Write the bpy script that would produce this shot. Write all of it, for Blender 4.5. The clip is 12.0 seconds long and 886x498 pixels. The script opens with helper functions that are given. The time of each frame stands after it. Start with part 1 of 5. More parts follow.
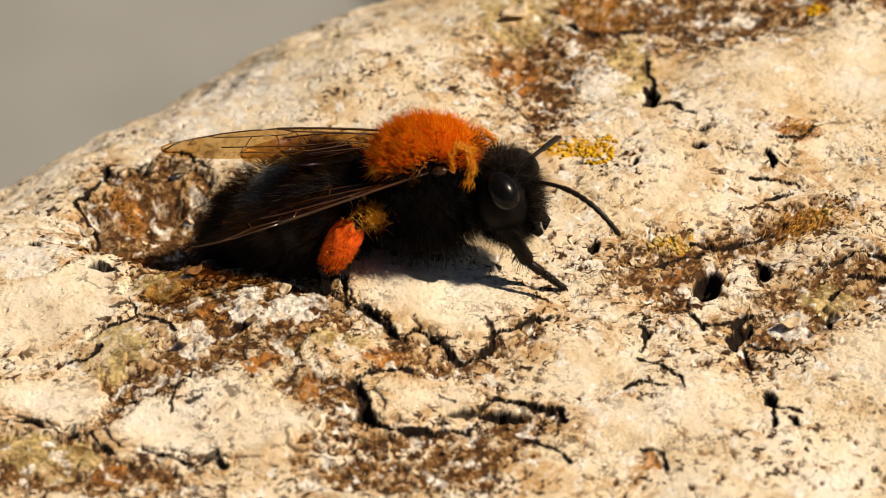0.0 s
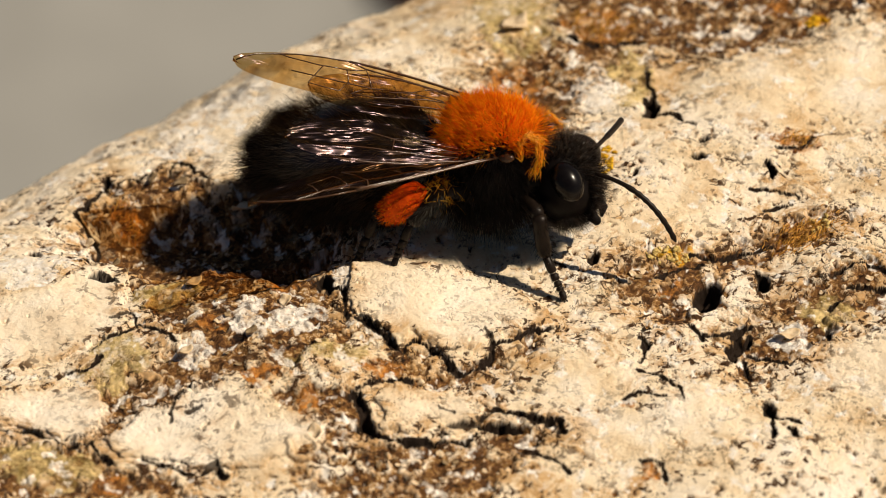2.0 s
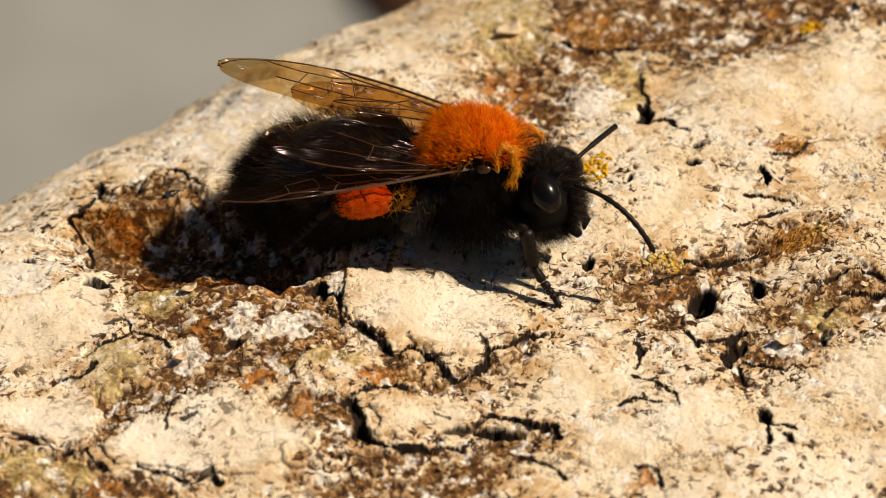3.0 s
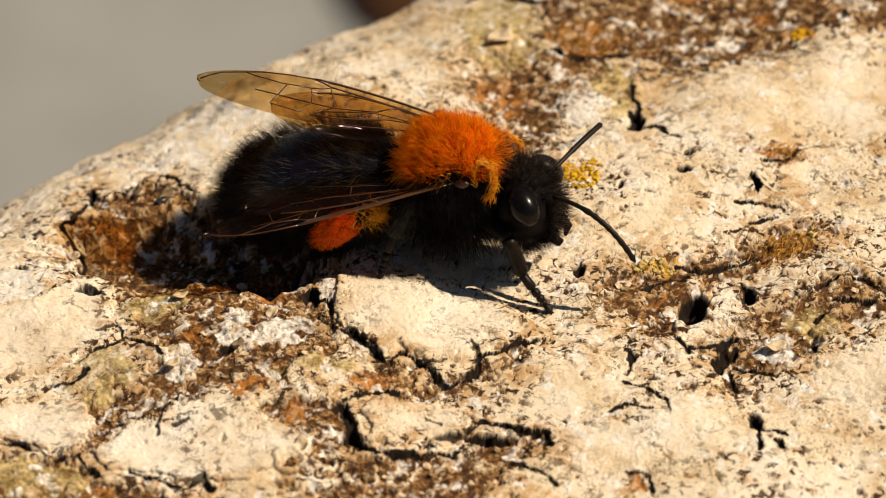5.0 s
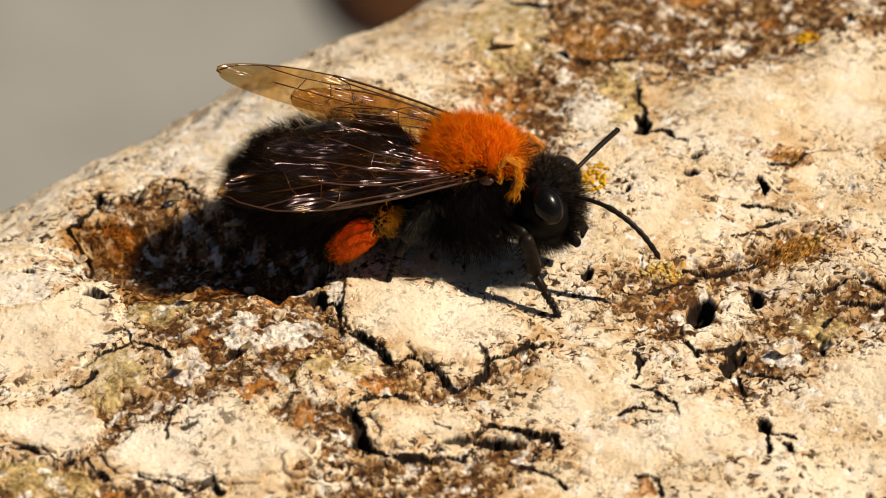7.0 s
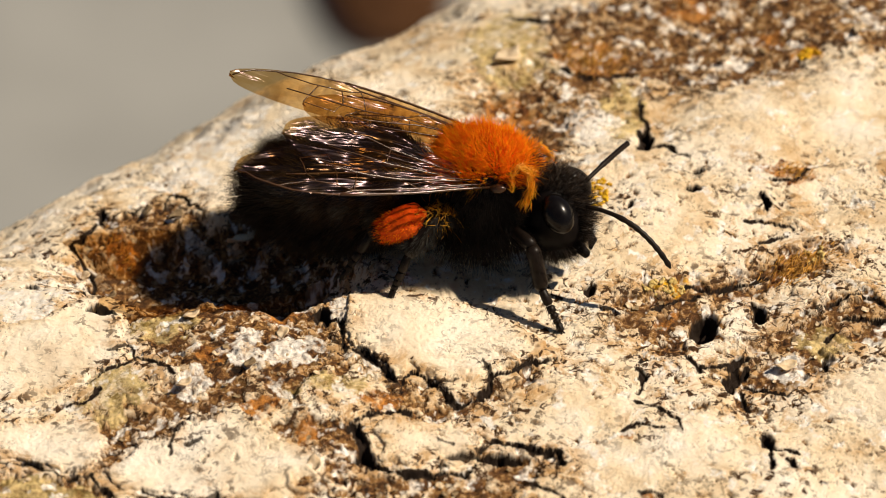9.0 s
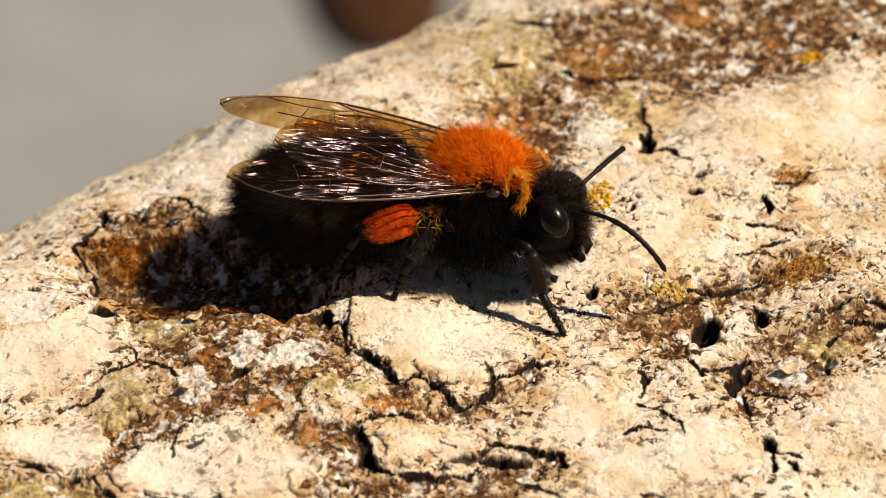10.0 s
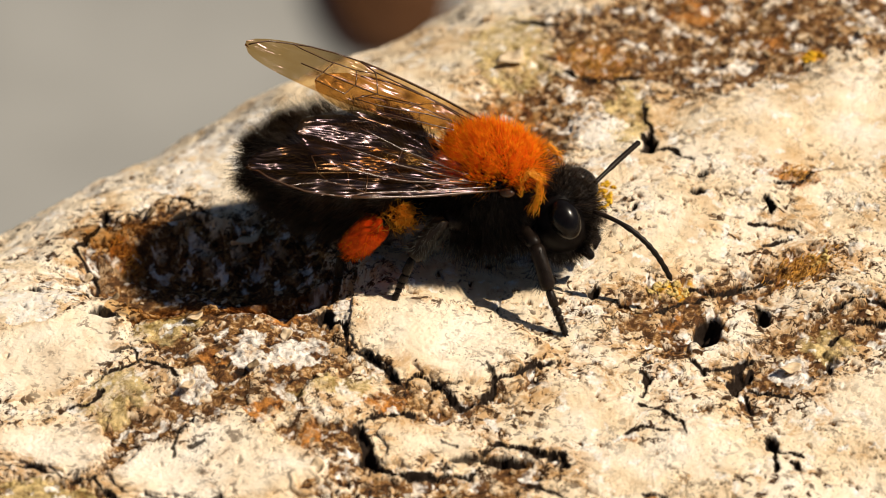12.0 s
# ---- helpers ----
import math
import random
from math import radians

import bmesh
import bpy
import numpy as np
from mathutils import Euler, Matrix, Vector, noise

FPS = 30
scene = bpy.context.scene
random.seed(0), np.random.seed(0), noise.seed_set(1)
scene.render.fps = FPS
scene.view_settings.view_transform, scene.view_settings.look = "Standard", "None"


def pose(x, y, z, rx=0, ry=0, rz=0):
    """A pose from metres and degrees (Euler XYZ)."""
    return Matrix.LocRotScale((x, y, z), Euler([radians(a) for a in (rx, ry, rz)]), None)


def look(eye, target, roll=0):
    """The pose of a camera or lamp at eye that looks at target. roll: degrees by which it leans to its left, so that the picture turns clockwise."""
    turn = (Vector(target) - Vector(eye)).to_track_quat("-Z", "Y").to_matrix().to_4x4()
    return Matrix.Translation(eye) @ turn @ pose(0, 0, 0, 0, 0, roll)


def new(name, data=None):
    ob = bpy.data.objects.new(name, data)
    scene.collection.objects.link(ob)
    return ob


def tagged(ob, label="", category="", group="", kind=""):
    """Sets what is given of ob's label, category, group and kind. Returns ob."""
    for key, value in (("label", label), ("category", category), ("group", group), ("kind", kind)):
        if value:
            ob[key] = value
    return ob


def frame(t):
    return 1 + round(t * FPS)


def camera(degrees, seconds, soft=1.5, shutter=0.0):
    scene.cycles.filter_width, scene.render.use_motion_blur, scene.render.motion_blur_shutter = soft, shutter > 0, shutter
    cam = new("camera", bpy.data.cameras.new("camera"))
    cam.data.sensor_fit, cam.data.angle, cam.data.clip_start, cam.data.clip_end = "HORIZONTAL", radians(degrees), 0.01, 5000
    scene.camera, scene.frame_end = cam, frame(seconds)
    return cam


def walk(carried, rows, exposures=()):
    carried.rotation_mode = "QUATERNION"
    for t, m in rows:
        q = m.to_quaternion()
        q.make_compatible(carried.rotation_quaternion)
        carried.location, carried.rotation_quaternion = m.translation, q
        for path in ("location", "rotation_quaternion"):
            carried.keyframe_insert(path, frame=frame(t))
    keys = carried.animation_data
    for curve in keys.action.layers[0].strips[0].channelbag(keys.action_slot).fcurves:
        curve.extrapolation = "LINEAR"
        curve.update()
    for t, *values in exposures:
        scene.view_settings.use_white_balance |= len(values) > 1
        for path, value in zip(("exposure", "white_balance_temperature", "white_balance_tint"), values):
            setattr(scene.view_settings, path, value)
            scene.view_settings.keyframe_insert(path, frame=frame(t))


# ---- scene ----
# A mining bee on a lichen-covered branch, at true size. Lengths in the tables are millimetres.
MM = 0.001

# ---- camera ----
cam = camera(10, 12.0, soft=0.8)
cam.data.dof.use_dof = True
cam.data.dof.focus_distance = 0.1645
cam.data.dof.aperture_fstop = 98
CAMERA_ROWS = [
    (0, -0.00, -126.40, 106.06, 50.000, -0.000, 0.000),
    (0.5, 0.10, -126.24, 106.10, 49.994, 0.028, 0.036),
    (1, 0.04, -126.32, 106.26, 49.998, 0.042, 0.012),
    (1.5, 0.24, -126.57, 106.11, 50.119, 0.047, 0.087),
    (2, 0.13, -126.49, 106.27, 50.087, 0.006, 0.050),
    (2.5, -0.08, -126.50, 106.21, 50.144, -0.045, -0.049),
    (3, -0.28, -126.50, 106.06, 50.215, -0.092, -0.131),
    (5, -0.36, -126.75, 106.21, 50.303, -0.172, -0.228),
    (5.5, -0.15, -126.63, 106.24, 50.286, -0.156, -0.169),
    (6, -0.41, -126.67, 106.25, 50.301, -0.253, -0.206),
    (6.5, -0.98, -126.55, 106.34, 50.272, -0.343, -0.339),
    (7, -1.41, -126.75, 106.23, 50.340, -0.366, -0.424),
    (9, -1.73, -126.75, 106.47, 50.457, -0.376, -0.517),
    (9.5, -1.58, -126.78, 106.36, 50.516, -0.388, -0.451),
    (10, -1.97, -126.80, 106.45, 50.505, -0.501, -0.485),
    (10.5, -2.03, -126.72, 106.50, 50.490, -0.501, -0.509),
    (11, -1.92, -126.83, 106.49, 50.520, -0.472, -0.486),
    (11.5, -1.84, -126.66, 106.59, 50.443, -0.422, -0.491),
    (12, -1.84, -126.70, 106.14, 50.562, -0.428, -0.469),
]
walk(cam, [(t, pose(x * MM, y * MM, z * MM, rx, ry, rz)) for t, x, y, z, rx, ry, rz in CAMERA_ROWS],
     exposures=((0, 0.05, 6350, 10), (6, 0.08, 6350, 10), (9.5, 0.17, 6150, 10), (12, 0.22, 6050, 10)))

# ---- daylight ----
SUN_WAY = Vector((1.0, -0.05, 1.28)).normalized()
world = bpy.data.worlds.new("world")
scene.world = world
world.use_nodes = True
wn = world.node_tree.nodes
sky = wn.new("ShaderNodeTexSky")
sky.sky_type = "NISHITA"
sky.sun_disc = False
sky.sun_elevation = math.asin(SUN_WAY.z)
sky.sun_rotation = math.atan2(SUN_WAY.x, SUN_WAY.y)
world.node_tree.links.new(sky.outputs["Color"], wn["Background"].inputs["Color"])
wn["Background"].inputs["Strength"].default_value = 0.023
sun = new("sun", bpy.data.lights.new("sun", "SUN"))
sun.data.energy = 5.0
sun.data.angle = radians(0.53)
sun.data.color = (1.0, 0.835, 0.62)
sun.matrix_world = look(SUN_WAY, (0, 0, 0))


# ---- materials ----
class Mat:
    """A node material under construction."""

    def __init__(self, name):
        self.mat = bpy.data.materials.new(name)
        self.mat.use_nodes = True
        self.tree = self.mat.node_tree
        self.bsdf = self.tree.nodes["Principled BSDF"]
        self.out = self.tree.nodes["Material Output"]

    def put(self, socket, value):
        if isinstance(value, bpy.types.NodeSocket):
            self.tree.links.new(value, socket)
        elif isinstance(value, tuple) and len(value) == 3 and socket.type == "RGBA":
            socket.default_value = (*value, 1)
        else:
            socket.default_value = value

    def node(self, kind, inputs=(), **settings):
        n = self.tree.nodes.new(kind)
        if "blend_type" in settings:
            n.blend_type = settings["blend_type"]
        if "operation" in settings:
            n.operation = settings["operation"]
        if "feature" in settings:
            n.feature = settings["feature"]
        for key, value in dict(inputs).items():
            self.put(n.inputs[key], value)
        return n

    def attr(self, name):
        n = self.tree.nodes.new("ShaderNodeAttribute")
        n.attribute_name = name
        return n.outputs["Fac"]

    def coords(self):
        return self.node("ShaderNodeTexCoord").outputs["Object"]

    def noise(self, size, detail=6, rough=0.6, warp=0.0, where=None):
        """Noise whose blotches are about size millimetres wide."""
        n = self.node("ShaderNodeTexNoise", {"Vector": where or self.coords(), "Scale": 1000 / size,
                                             "Detail": detail, "Roughness": rough, "Distortion": warp})
        return n.outputs["Fac"]

    def ramp(self, fac, *stops):
        n = self.tree.nodes.new("ShaderNodeValToRGB")
        while len(n.color_ramp.elements) < len(stops):
            n.color_ramp.elements.new(0.5)
        for e, (p, col) in zip(n.color_ramp.elements, stops):
            e.position = p
            e.color = (col, col, col, 1) if isinstance(col, (int, float)) else (*col, 1)
        self.put(n.inputs["Fac"], fac)
        return n.outputs["Color"]

    def mix(self, fac, a, b, how="MIX"):
        n = self.tree.nodes.new("ShaderNodeMix")
        n.data_type, n.blend_type = "RGBA", how
        self.put(n.inputs["Factor"], fac)
        self.put(n.inputs[6], a)
        self.put(n.inputs[7], b)
        return n.outputs[2]

    def math(self, how, a, b=0.0):
        n = self.tree.nodes.new("ShaderNodeMath")
        n.operation = how
        self.put(n.inputs[0], a)
        self.put(n.inputs[1], b)
        return n.outputs[0]

    def bump(self, height, depth, strength=1.0):
        """Relief of the given depth in millimetres."""
        n = self.node("ShaderNodeBump", {"Height": height, "Distance": depth * MM, "Strength": strength})
        self.put(self.bsdf.inputs["Normal"], n.outputs["Normal"])

    def done(self, **inputs):
        names = {"color": "Base Color", "rough": "Roughness", "spec": "Specular IOR Level", "metal": "Metallic",
                 "sss": "Subsurface Weight", "coat": "Coat Weight", "sheen": "Sheen Weight", "trans": "Transmission Weight"}
        for key, value in inputs.items():
            self.put(self.bsdf.inputs[names[key]], value)
        return self.mat


def branch_material():
    m = Mat("lichened_bark")
    # bare bark: dark brown and splintery, flecked with ochre and scraps of crust
    fine = m.noise(0.30, 6, 0.66, 0.8)
    bark = m.ramp(fine, (0.38, (0.012, 0.006, 0.003)), (0.46, (0.080, 0.034, 0.012)), (0.52, (0.16, 0.072, 0.020)),
                  (0.59, (0.40, 0.23, 0.08)), (0.67, (0.84, 0.73, 0.56)))
    bark = m.mix(m.ramp(m.noise(2.2, 4, 0.6), (0.45, 0.0), (0.62, 1.0)), bark, m.mix(0.4, bark, (0.13, 0.06, 0.02)))
    # cream lichen crust: ochre stains, hairline fissures, and brown flecks that crowd towards the bare patches
    worn = m.attr("worn")
    smooth = m.math("SUBTRACT", 1.0, m.math("MAXIMUM", m.math("MULTIPLY", m.attr("plate"), 0.3), m.math("MULTIPLY", m.attr("clean"), 0.6)))
    crust = m.ramp(m.noise(3.0, 7, 0.62, 0.4), (0.32, (0.60, 0.42, 0.23)), (0.46, (0.82, 0.68, 0.48)), (0.60, (0.90, 0.80, 0.65)),
                   (0.76, (0.94, 0.89, 0.80)))
    stain = m.math("MULTIPLY", m.ramp(m.math("ADD", m.noise(1.3, 9, 0.78, 1.0), m.math("MULTIPLY", worn, 0.08)), (0.53, 0.0), (0.63, 1.0)), 0.85)
    crust = m.mix(m.math("MULTIPLY", stain, smooth), crust, (0.52, 0.30, 0.11))
    crust = m.mix(m.math("MULTIPLY", m.attr("plate"), 0.35), crust, (0.92, 0.85, 0.74))
    grime = m.ramp(m.math("ADD", m.noise(2.7, 4, 0.6), m.math("MULTIPLY", worn, 0.10)), (0.44, 0.0), (0.57, 1.0))
    specks = m.math("MULTIPLY", m.ramp(m.noise(0.32, 4, 0.65, 0.6), (0.425, 1.0), (0.455, 0.0)), m.math("MULTIPLY", grime, smooth))
    crust = m.mix(specks, crust, (0.055, 0.026, 0.010))
    flecks = m.ramp(m.math("SUBTRACT", m.noise(0.6, 7, 0.74, 0.9), m.math("MULTIPLY", worn, 0.11)), (0.325, 1.0), (0.345, 0.0))
    flecks = m.math("MULTIPLY", flecks, smooth)
    crust = m.mix(flecks, crust, (0.06, 0.028, 0.011))
    lines = m.math("ABSOLUTE", m.math("SUBTRACT", m.noise(2.4, 6, 0.6, 0.6), 0.5))
    lines = m.math("MULTIPLY", m.ramp(lines, (0.0, 1.0), (0.008, 0.0)), m.ramp(m.noise(3.6, 3, 0.5), (0.53, 0.0), (0.61, 1.0)))
    crust = m.mix(m.math("MULTIPLY", lines, smooth), crust, (0.06, 0.03, 0.012))
    col = m.mix(m.attr("crust"), bark, crust)
    mottle = m.ramp(m.noise(0.55, 7, 0.75, 0.8), (0.40, 0.15), (0.56, 1.0))
    for name, dark, light in (("olive", (0.22, 0.15, 0.04), (0.70, 0.54, 0.25)), ("rust", (0.08, 0.022, 0.005), (0.55, 0.23, 0.045)),
                              ("gold", (0.45, 0.20, 0.005), (0.80, 0.45, 0.01)), ("chalk", (0.74, 0.68, 0.60), (0.96, 0.93, 0.88))):
        tint = m.mix(m.ramp(m.noise(0.45, 7, 0.75), (0.40, 0.0), (0.58, 1.0)), dark, light)
        col = m.mix(m.math("MULTIPLY", m.attr(name), mottle), col, tint)
    # shade painted near black into cracks, holes, fissures and scale rims
    col = m.mix(m.attr("recess_shade"), col, (0.016, 0.009, 0.005))
    m.bump(m.math("ADD", m.noise(0.14, 8, 0.8), m.math("MULTIPLY", fine, 1.2)), 0.04)
    return m.done(color=col, rough=0.85, spec=0.2)


def plain(name, dark, light, size, rough=0.5, spec=0.5, relief=0.0, **more):
    m = Mat(name)
    f = m.noise(size, 6, 0.65)
    if relief:
        m.bump(f, relief)
    return m.done(color=m.ramp(f, (0.3, dark), (0.7, light)), rough=rough, spec=spec, **more)


def hair_material(name, dark, light, rough=0.45, spec=0.3, glow=0.0):
    """Hair that lets the share glow of its light pass through."""
    m = Mat(name)
    rnd = m.node("ShaderNodeNewGeometry").outputs["Random Per Island"]
    col = m.ramp(rnd, (0.0, dark), (1.0, light))
    m.done(color=col, rough=rough, spec=spec)
    if glow:
        through_hair = m.node("ShaderNodeBsdfTranslucent", {"Color": col})
        both = m.node("ShaderNodeMixShader", {0: glow, 1: m.bsdf.outputs[0], 2: through_hair.outputs[0]})
        m.put(m.out.inputs["Surface"], both.outputs[0])
    return m.mat


def wing_material():
    m = Mat("wing_membrane")
    tint = m.ramp(m.noise(1.5, 4, 0.6), (0.3, (0.58, 0.39, 0.15)), (0.7, (0.76, 0.57, 0.29)))
    clear = m.node("ShaderNodeBsdfTransparent", {"Color": tint})
    film = m.ramp(m.noise(1.1, 2, 0.5), (0.3, (1.0, 0.72, 0.45)), (0.5, (0.85, 0.62, 0.74)), (0.7, (1.0, 0.70, 0.58)))
    gloss = m.node("ShaderNodeBsdfGlossy", {"Color": film, "Roughness": 0.24})
    along = m.node("ShaderNodeMapping", {"Vector": m.coords(), "Scale": (0.22, 1.0, 1.0)})
    wrinkle = m.node("ShaderNodeBump", {"Height": m.math("ADD", m.noise(0.8, 3, 0.55, 0.2, along.outputs[0]), m.math("MULTIPLY", m.noise(2.6, 1, 0.4), 1.7)), "Distance": 0.7 * MM, "Strength": 1.0})
    m.put(gloss.inputs["Normal"], wrinkle.outputs["Normal"])
    brown = m.node("ShaderNodeBsdfDiffuse", {"Color": (0.05, 0.025, 0.009)})
    body = m.node("ShaderNodeMixShader", {0: 0.04, 1: clear.outputs[0], 2: brown.outputs[0]})
    both = m.node("ShaderNodeMixShader", {0: 0.036, 1: body.outputs[0], 2: gloss.outputs[0]})
    m.put(m.out.inputs["Surface"], both.outputs[0])
    return m.mat


BRANCH = branch_material()
CONCRETE = plain("grey_ground", (0.235, 0.237, 0.230), (0.305, 0.307, 0.298), 30, 0.9, 0.2)
DEADWOOD = plain("brown_wood", (0.026, 0.010, 0.003), (0.080, 0.032, 0.009), 3, 0.85, 0.2, 0.3)
CUTICLE = plain("black_cuticle", (0.004, 0.003, 0.003), (0.010, 0.008, 0.008), 0.4, 0.45, 0.07, 0.01)
GASTER = plain("dark_shiny_cuticle", (0.006, 0.005, 0.008), (0.014, 0.010, 0.019), 0.35, 0.22, 0.50, 0.03)
EYE = plain("compound_eye", (0.003, 0.002, 0.002), (0.006, 0.005, 0.005), 0.2, 0.24, 0.20, 0.0)
LEG = plain("leg_cuticle", (0.006, 0.004, 0.003), (0.016, 0.010, 0.007), 0.3, 0.42, 0.16, 0.01)
TEGULA = plain("brown_scale", (0.025, 0.010, 0.004), (0.07, 0.028, 0.009), 0.2, 0.25, 0.5, 0.01)
POLLEN = plain("orange_pollen", (0.52, 0.045, 0.004), (0.86, 0.14, 0.008), 0.22, 0.9, 0.1, 0.08)
GOLD_POLLEN = plain("golden_pollen", (0.50, 0.15, 0.006), (0.88, 0.40, 0.03), 0.2, 0.9, 0.1, 0.08)
VEIN = plain("wing_vein", (0.05, 0.020, 0.007), (0.11, 0.05, 0.018), 0.5, 0.28, 0.8)
ORANGE_HAIR = hair_material("orange_hair", (0.95, 0.15, 0.001), (1.0, 0.50, 0.002), 0.5, 0.07, glow=0.58)
BLACK_HAIR = hair_material("black_hair", (0.003, 0.002, 0.0015), (0.010, 0.006, 0.004), 0.5, 0.10)
BROWN_HAIR = hair_material("brown_hair", (0.014, 0.008, 0.005), (0.06, 0.038, 0.022))
PALE_HAIR = hair_material("pale_grey_hair", (0.008, 0.008, 0.006), (0.04, 0.038, 0.03))
AMBER_HAIR = hair_material("amber_hair", (0.98, 0.34, 0.003), (1.0, 0.66, 0.03), 0.3, 0.5, 0.45)
GOLD_HAIR = hair_material("golden_hair", (0.70, 0.30, 0.01), (0.95, 0.60, 0.06), glow=0.3)
MOSS_HAIR = hair_material("rust_moss", (0.07, 0.022, 0.005), (0.80, 0.42, 0.07))
WING = wing_material()


# ---- mesh helpers ----
def mesh_of(name, verts, faces, material, smooth=True):
    """A mesh from coordinates in millimetres."""
    me = bpy.data.meshes.new(name)
    me.from_pydata([tuple(float(c) * MM for c in v) for v in verts], [], faces)
    me.materials.append(material)
    if smooth:
        me.polygons.foreach_set("use_smooth", [True] * len(me.polygons))
    me.update()
    return me


def part(name, data, parent, label=""):
    ob = new(name, data)
    ob.parent = parent
    return tagged(ob, label)


def lathe(profile, sides=28, caps=True):
    """A body of revolution about x: profile rows (x, radius across, radius up, lift)."""
    verts, faces = [], []
    for x, ry, rz, lift in profile:
        for k in range(sides):
            q = 2 * math.pi * k / sides
            verts.append((x, ry * math.cos(q), rz * math.sin(q) + lift))
    rows = len(profile)
    for i in range(rows - 1):
        for k in range(sides):
            j = (k + 1) % sides
            faces.append((i * sides + k, i * sides + j, (i + 1) * sides + j, (i + 1) * sides + k))
    if caps:
        faces.append(tuple(range(sides)))
        faces.append(tuple(reversed(range((rows - 1) * sides, rows * sides))))
    return verts, faces


def tube(path, radii, sides=8):
    """A tapering tube along a path of points."""
    pts = [Vector(p) for p in path]
    verts, faces = [], []
    side = None
    for i, p in enumerate(pts):
        way = (pts[min(i + 1, len(pts) - 1)] - pts[max(i - 1, 0)]).normalized()
        ref = Vector((0, 0, 1)) if abs(way.z) < 0.9 else Vector((0, 1, 0))
        side = way.cross(ref).normalized() if side is None else (side - way * side.dot(way)).normalized()
        other = way.cross(side)
        for k in range(sides):
            q = 2 * math.pi * k / sides
            verts.append(p + radii[i] * (math.cos(q) * side + math.sin(q) * other))
    n = len(pts)
    for i in range(n - 1):
        for k in range(sides):
            j = (k + 1) % sides
            faces.append((i * sides + k, i * sides + j, (i + 1) * sides + j, (i + 1) * sides + k))
    faces.append(tuple(reversed(range(sides))))
    faces.append(tuple(range((n - 1) * sides, n * sides)))
    return verts, faces


def joined(*pieces):
    verts, faces = [], []
    for v, f in pieces:
        n = len(verts)
        verts.extend(v)
        faces.extend(tuple(i + n for i in face) for face in f)
    return verts, faces


def fur(name, roots, ways, lengths, width, droop, material, parent, label="", seed=1, curl=0.25, tufts=0.0):
    """Many tapering hairs in one mesh: roots and ways in millimetres, each hair bent a little."""
    rng = np.random.RandomState(seed)
    roots, ways, lengths = np.asarray(roots, float), np.asarray(ways, float), np.asarray(lengths, float)
    n = len(roots)
    ways = ways + rng.normal(0, 0.22, ways.shape)
    if tufts:
        # neighbouring hairs lean together in locks
        turn = rng.normal(0, 5.0, (3, 3))
        ways = ways + tufts * np.sin(roots @ turn + rng.uniform(0, 6, 3)) + 0.6 * tufts * np.sin(roots @ turn.T * 1.9)
    ways /= np.linalg.norm(ways, axis=1)[:, None]
    ref = np.where(np.abs(ways[:, 2:3]) < 0.9, [[0, 0, 1.0]], [[1.0, 0, 0]])
    side = np.cross(ways, ref)
    side /= np.linalg.norm(side, axis=1)[:, None]
    other = np.cross(ways, side)
    sway = rng.normal(0, curl, (n, 1)) * side + rng.normal(0, curl, (n, 1)) * other + np.asarray(droop)
    ln = lengths[:, None]
    mid = roots + ways * ln * 0.5 + sway * ln * 0.12
    top = roots + ways * ln + sway * ln * 0.55
    rings = []
    for centre, r in ((roots, width), (mid, width * 0.75)):
        for k in range(3):
            q = 2 * math.pi * k / 3
            rings.append(centre + r * (math.cos(q) * side + math.sin(q) * other))
    verts = np.stack([*rings, top], 1).reshape(-1, 3) * MM
    one = np.array([[0, 1, 4], [0, 4, 3], [1, 2, 5], [1, 5, 4], [2, 0, 3], [2, 3, 5], [3, 4, 6], [4, 5, 6], [5, 3, 6]])
    tris = (one[None] + 7 * np.arange(n)[:, None, None]).reshape(-1, 3)
    me = bpy.data.meshes.new(name)
    me.vertices.add(len(verts))
    me.vertices.foreach_set("co", verts.astype(np.float32).ravel())
    me.loops.add(tris.size)
    me.loops.foreach_set("vertex_index", tris.astype(np.int32).ravel())
    me.polygons.add(len(tris))
    me.polygons.foreach_set("loop_start", np.arange(0, tris.size, 3, dtype=np.int32))
    me.polygons.foreach_set("use_smooth", np.ones(len(tris), bool))
    me.materials.append(material)
    me.update(calc_edges=True)
    ob = part(name, me, parent, label) if parent else tagged(new(name, me), label)
    return tagged(ob, kind="stuff")


# ---- the branch ----
# Branch coordinates: s along its axis, v round it from the middle of its flattened crown, in millimetres.
AXIS = np.array((0.77715, 0.62932, 0.0))
CROSS = np.array((-0.62932, 0.77715, 0.0))
CORE = np.array((4.951, -6.114, -24.25))
HALF_WIDE, HALF_HIGH, SQUARE = 28.0, 24.0, 4.0
GROUND = -300.0
TURN = np.linspace(-math.pi, math.pi, 20001)
OUTLINE_L = HALF_WIDE * np.sign(np.sin(TURN)) * np.abs(np.sin(TURN)) ** (2 / SQUARE)
OUTLINE_Z = HALF_HIGH * np.sign(np.cos(TURN)) * np.abs(np.cos(TURN)) ** (2 / SQUARE)
OUTLINE_V = np.concatenate([[0], np.cumsum(np.hypot(np.diff(OUTLINE_L), np.diff(OUTLINE_Z)))])
OUTLINE_V -= OUTLINE_V[10000]
HALF_GIRTH = OUTLINE_V[-1]


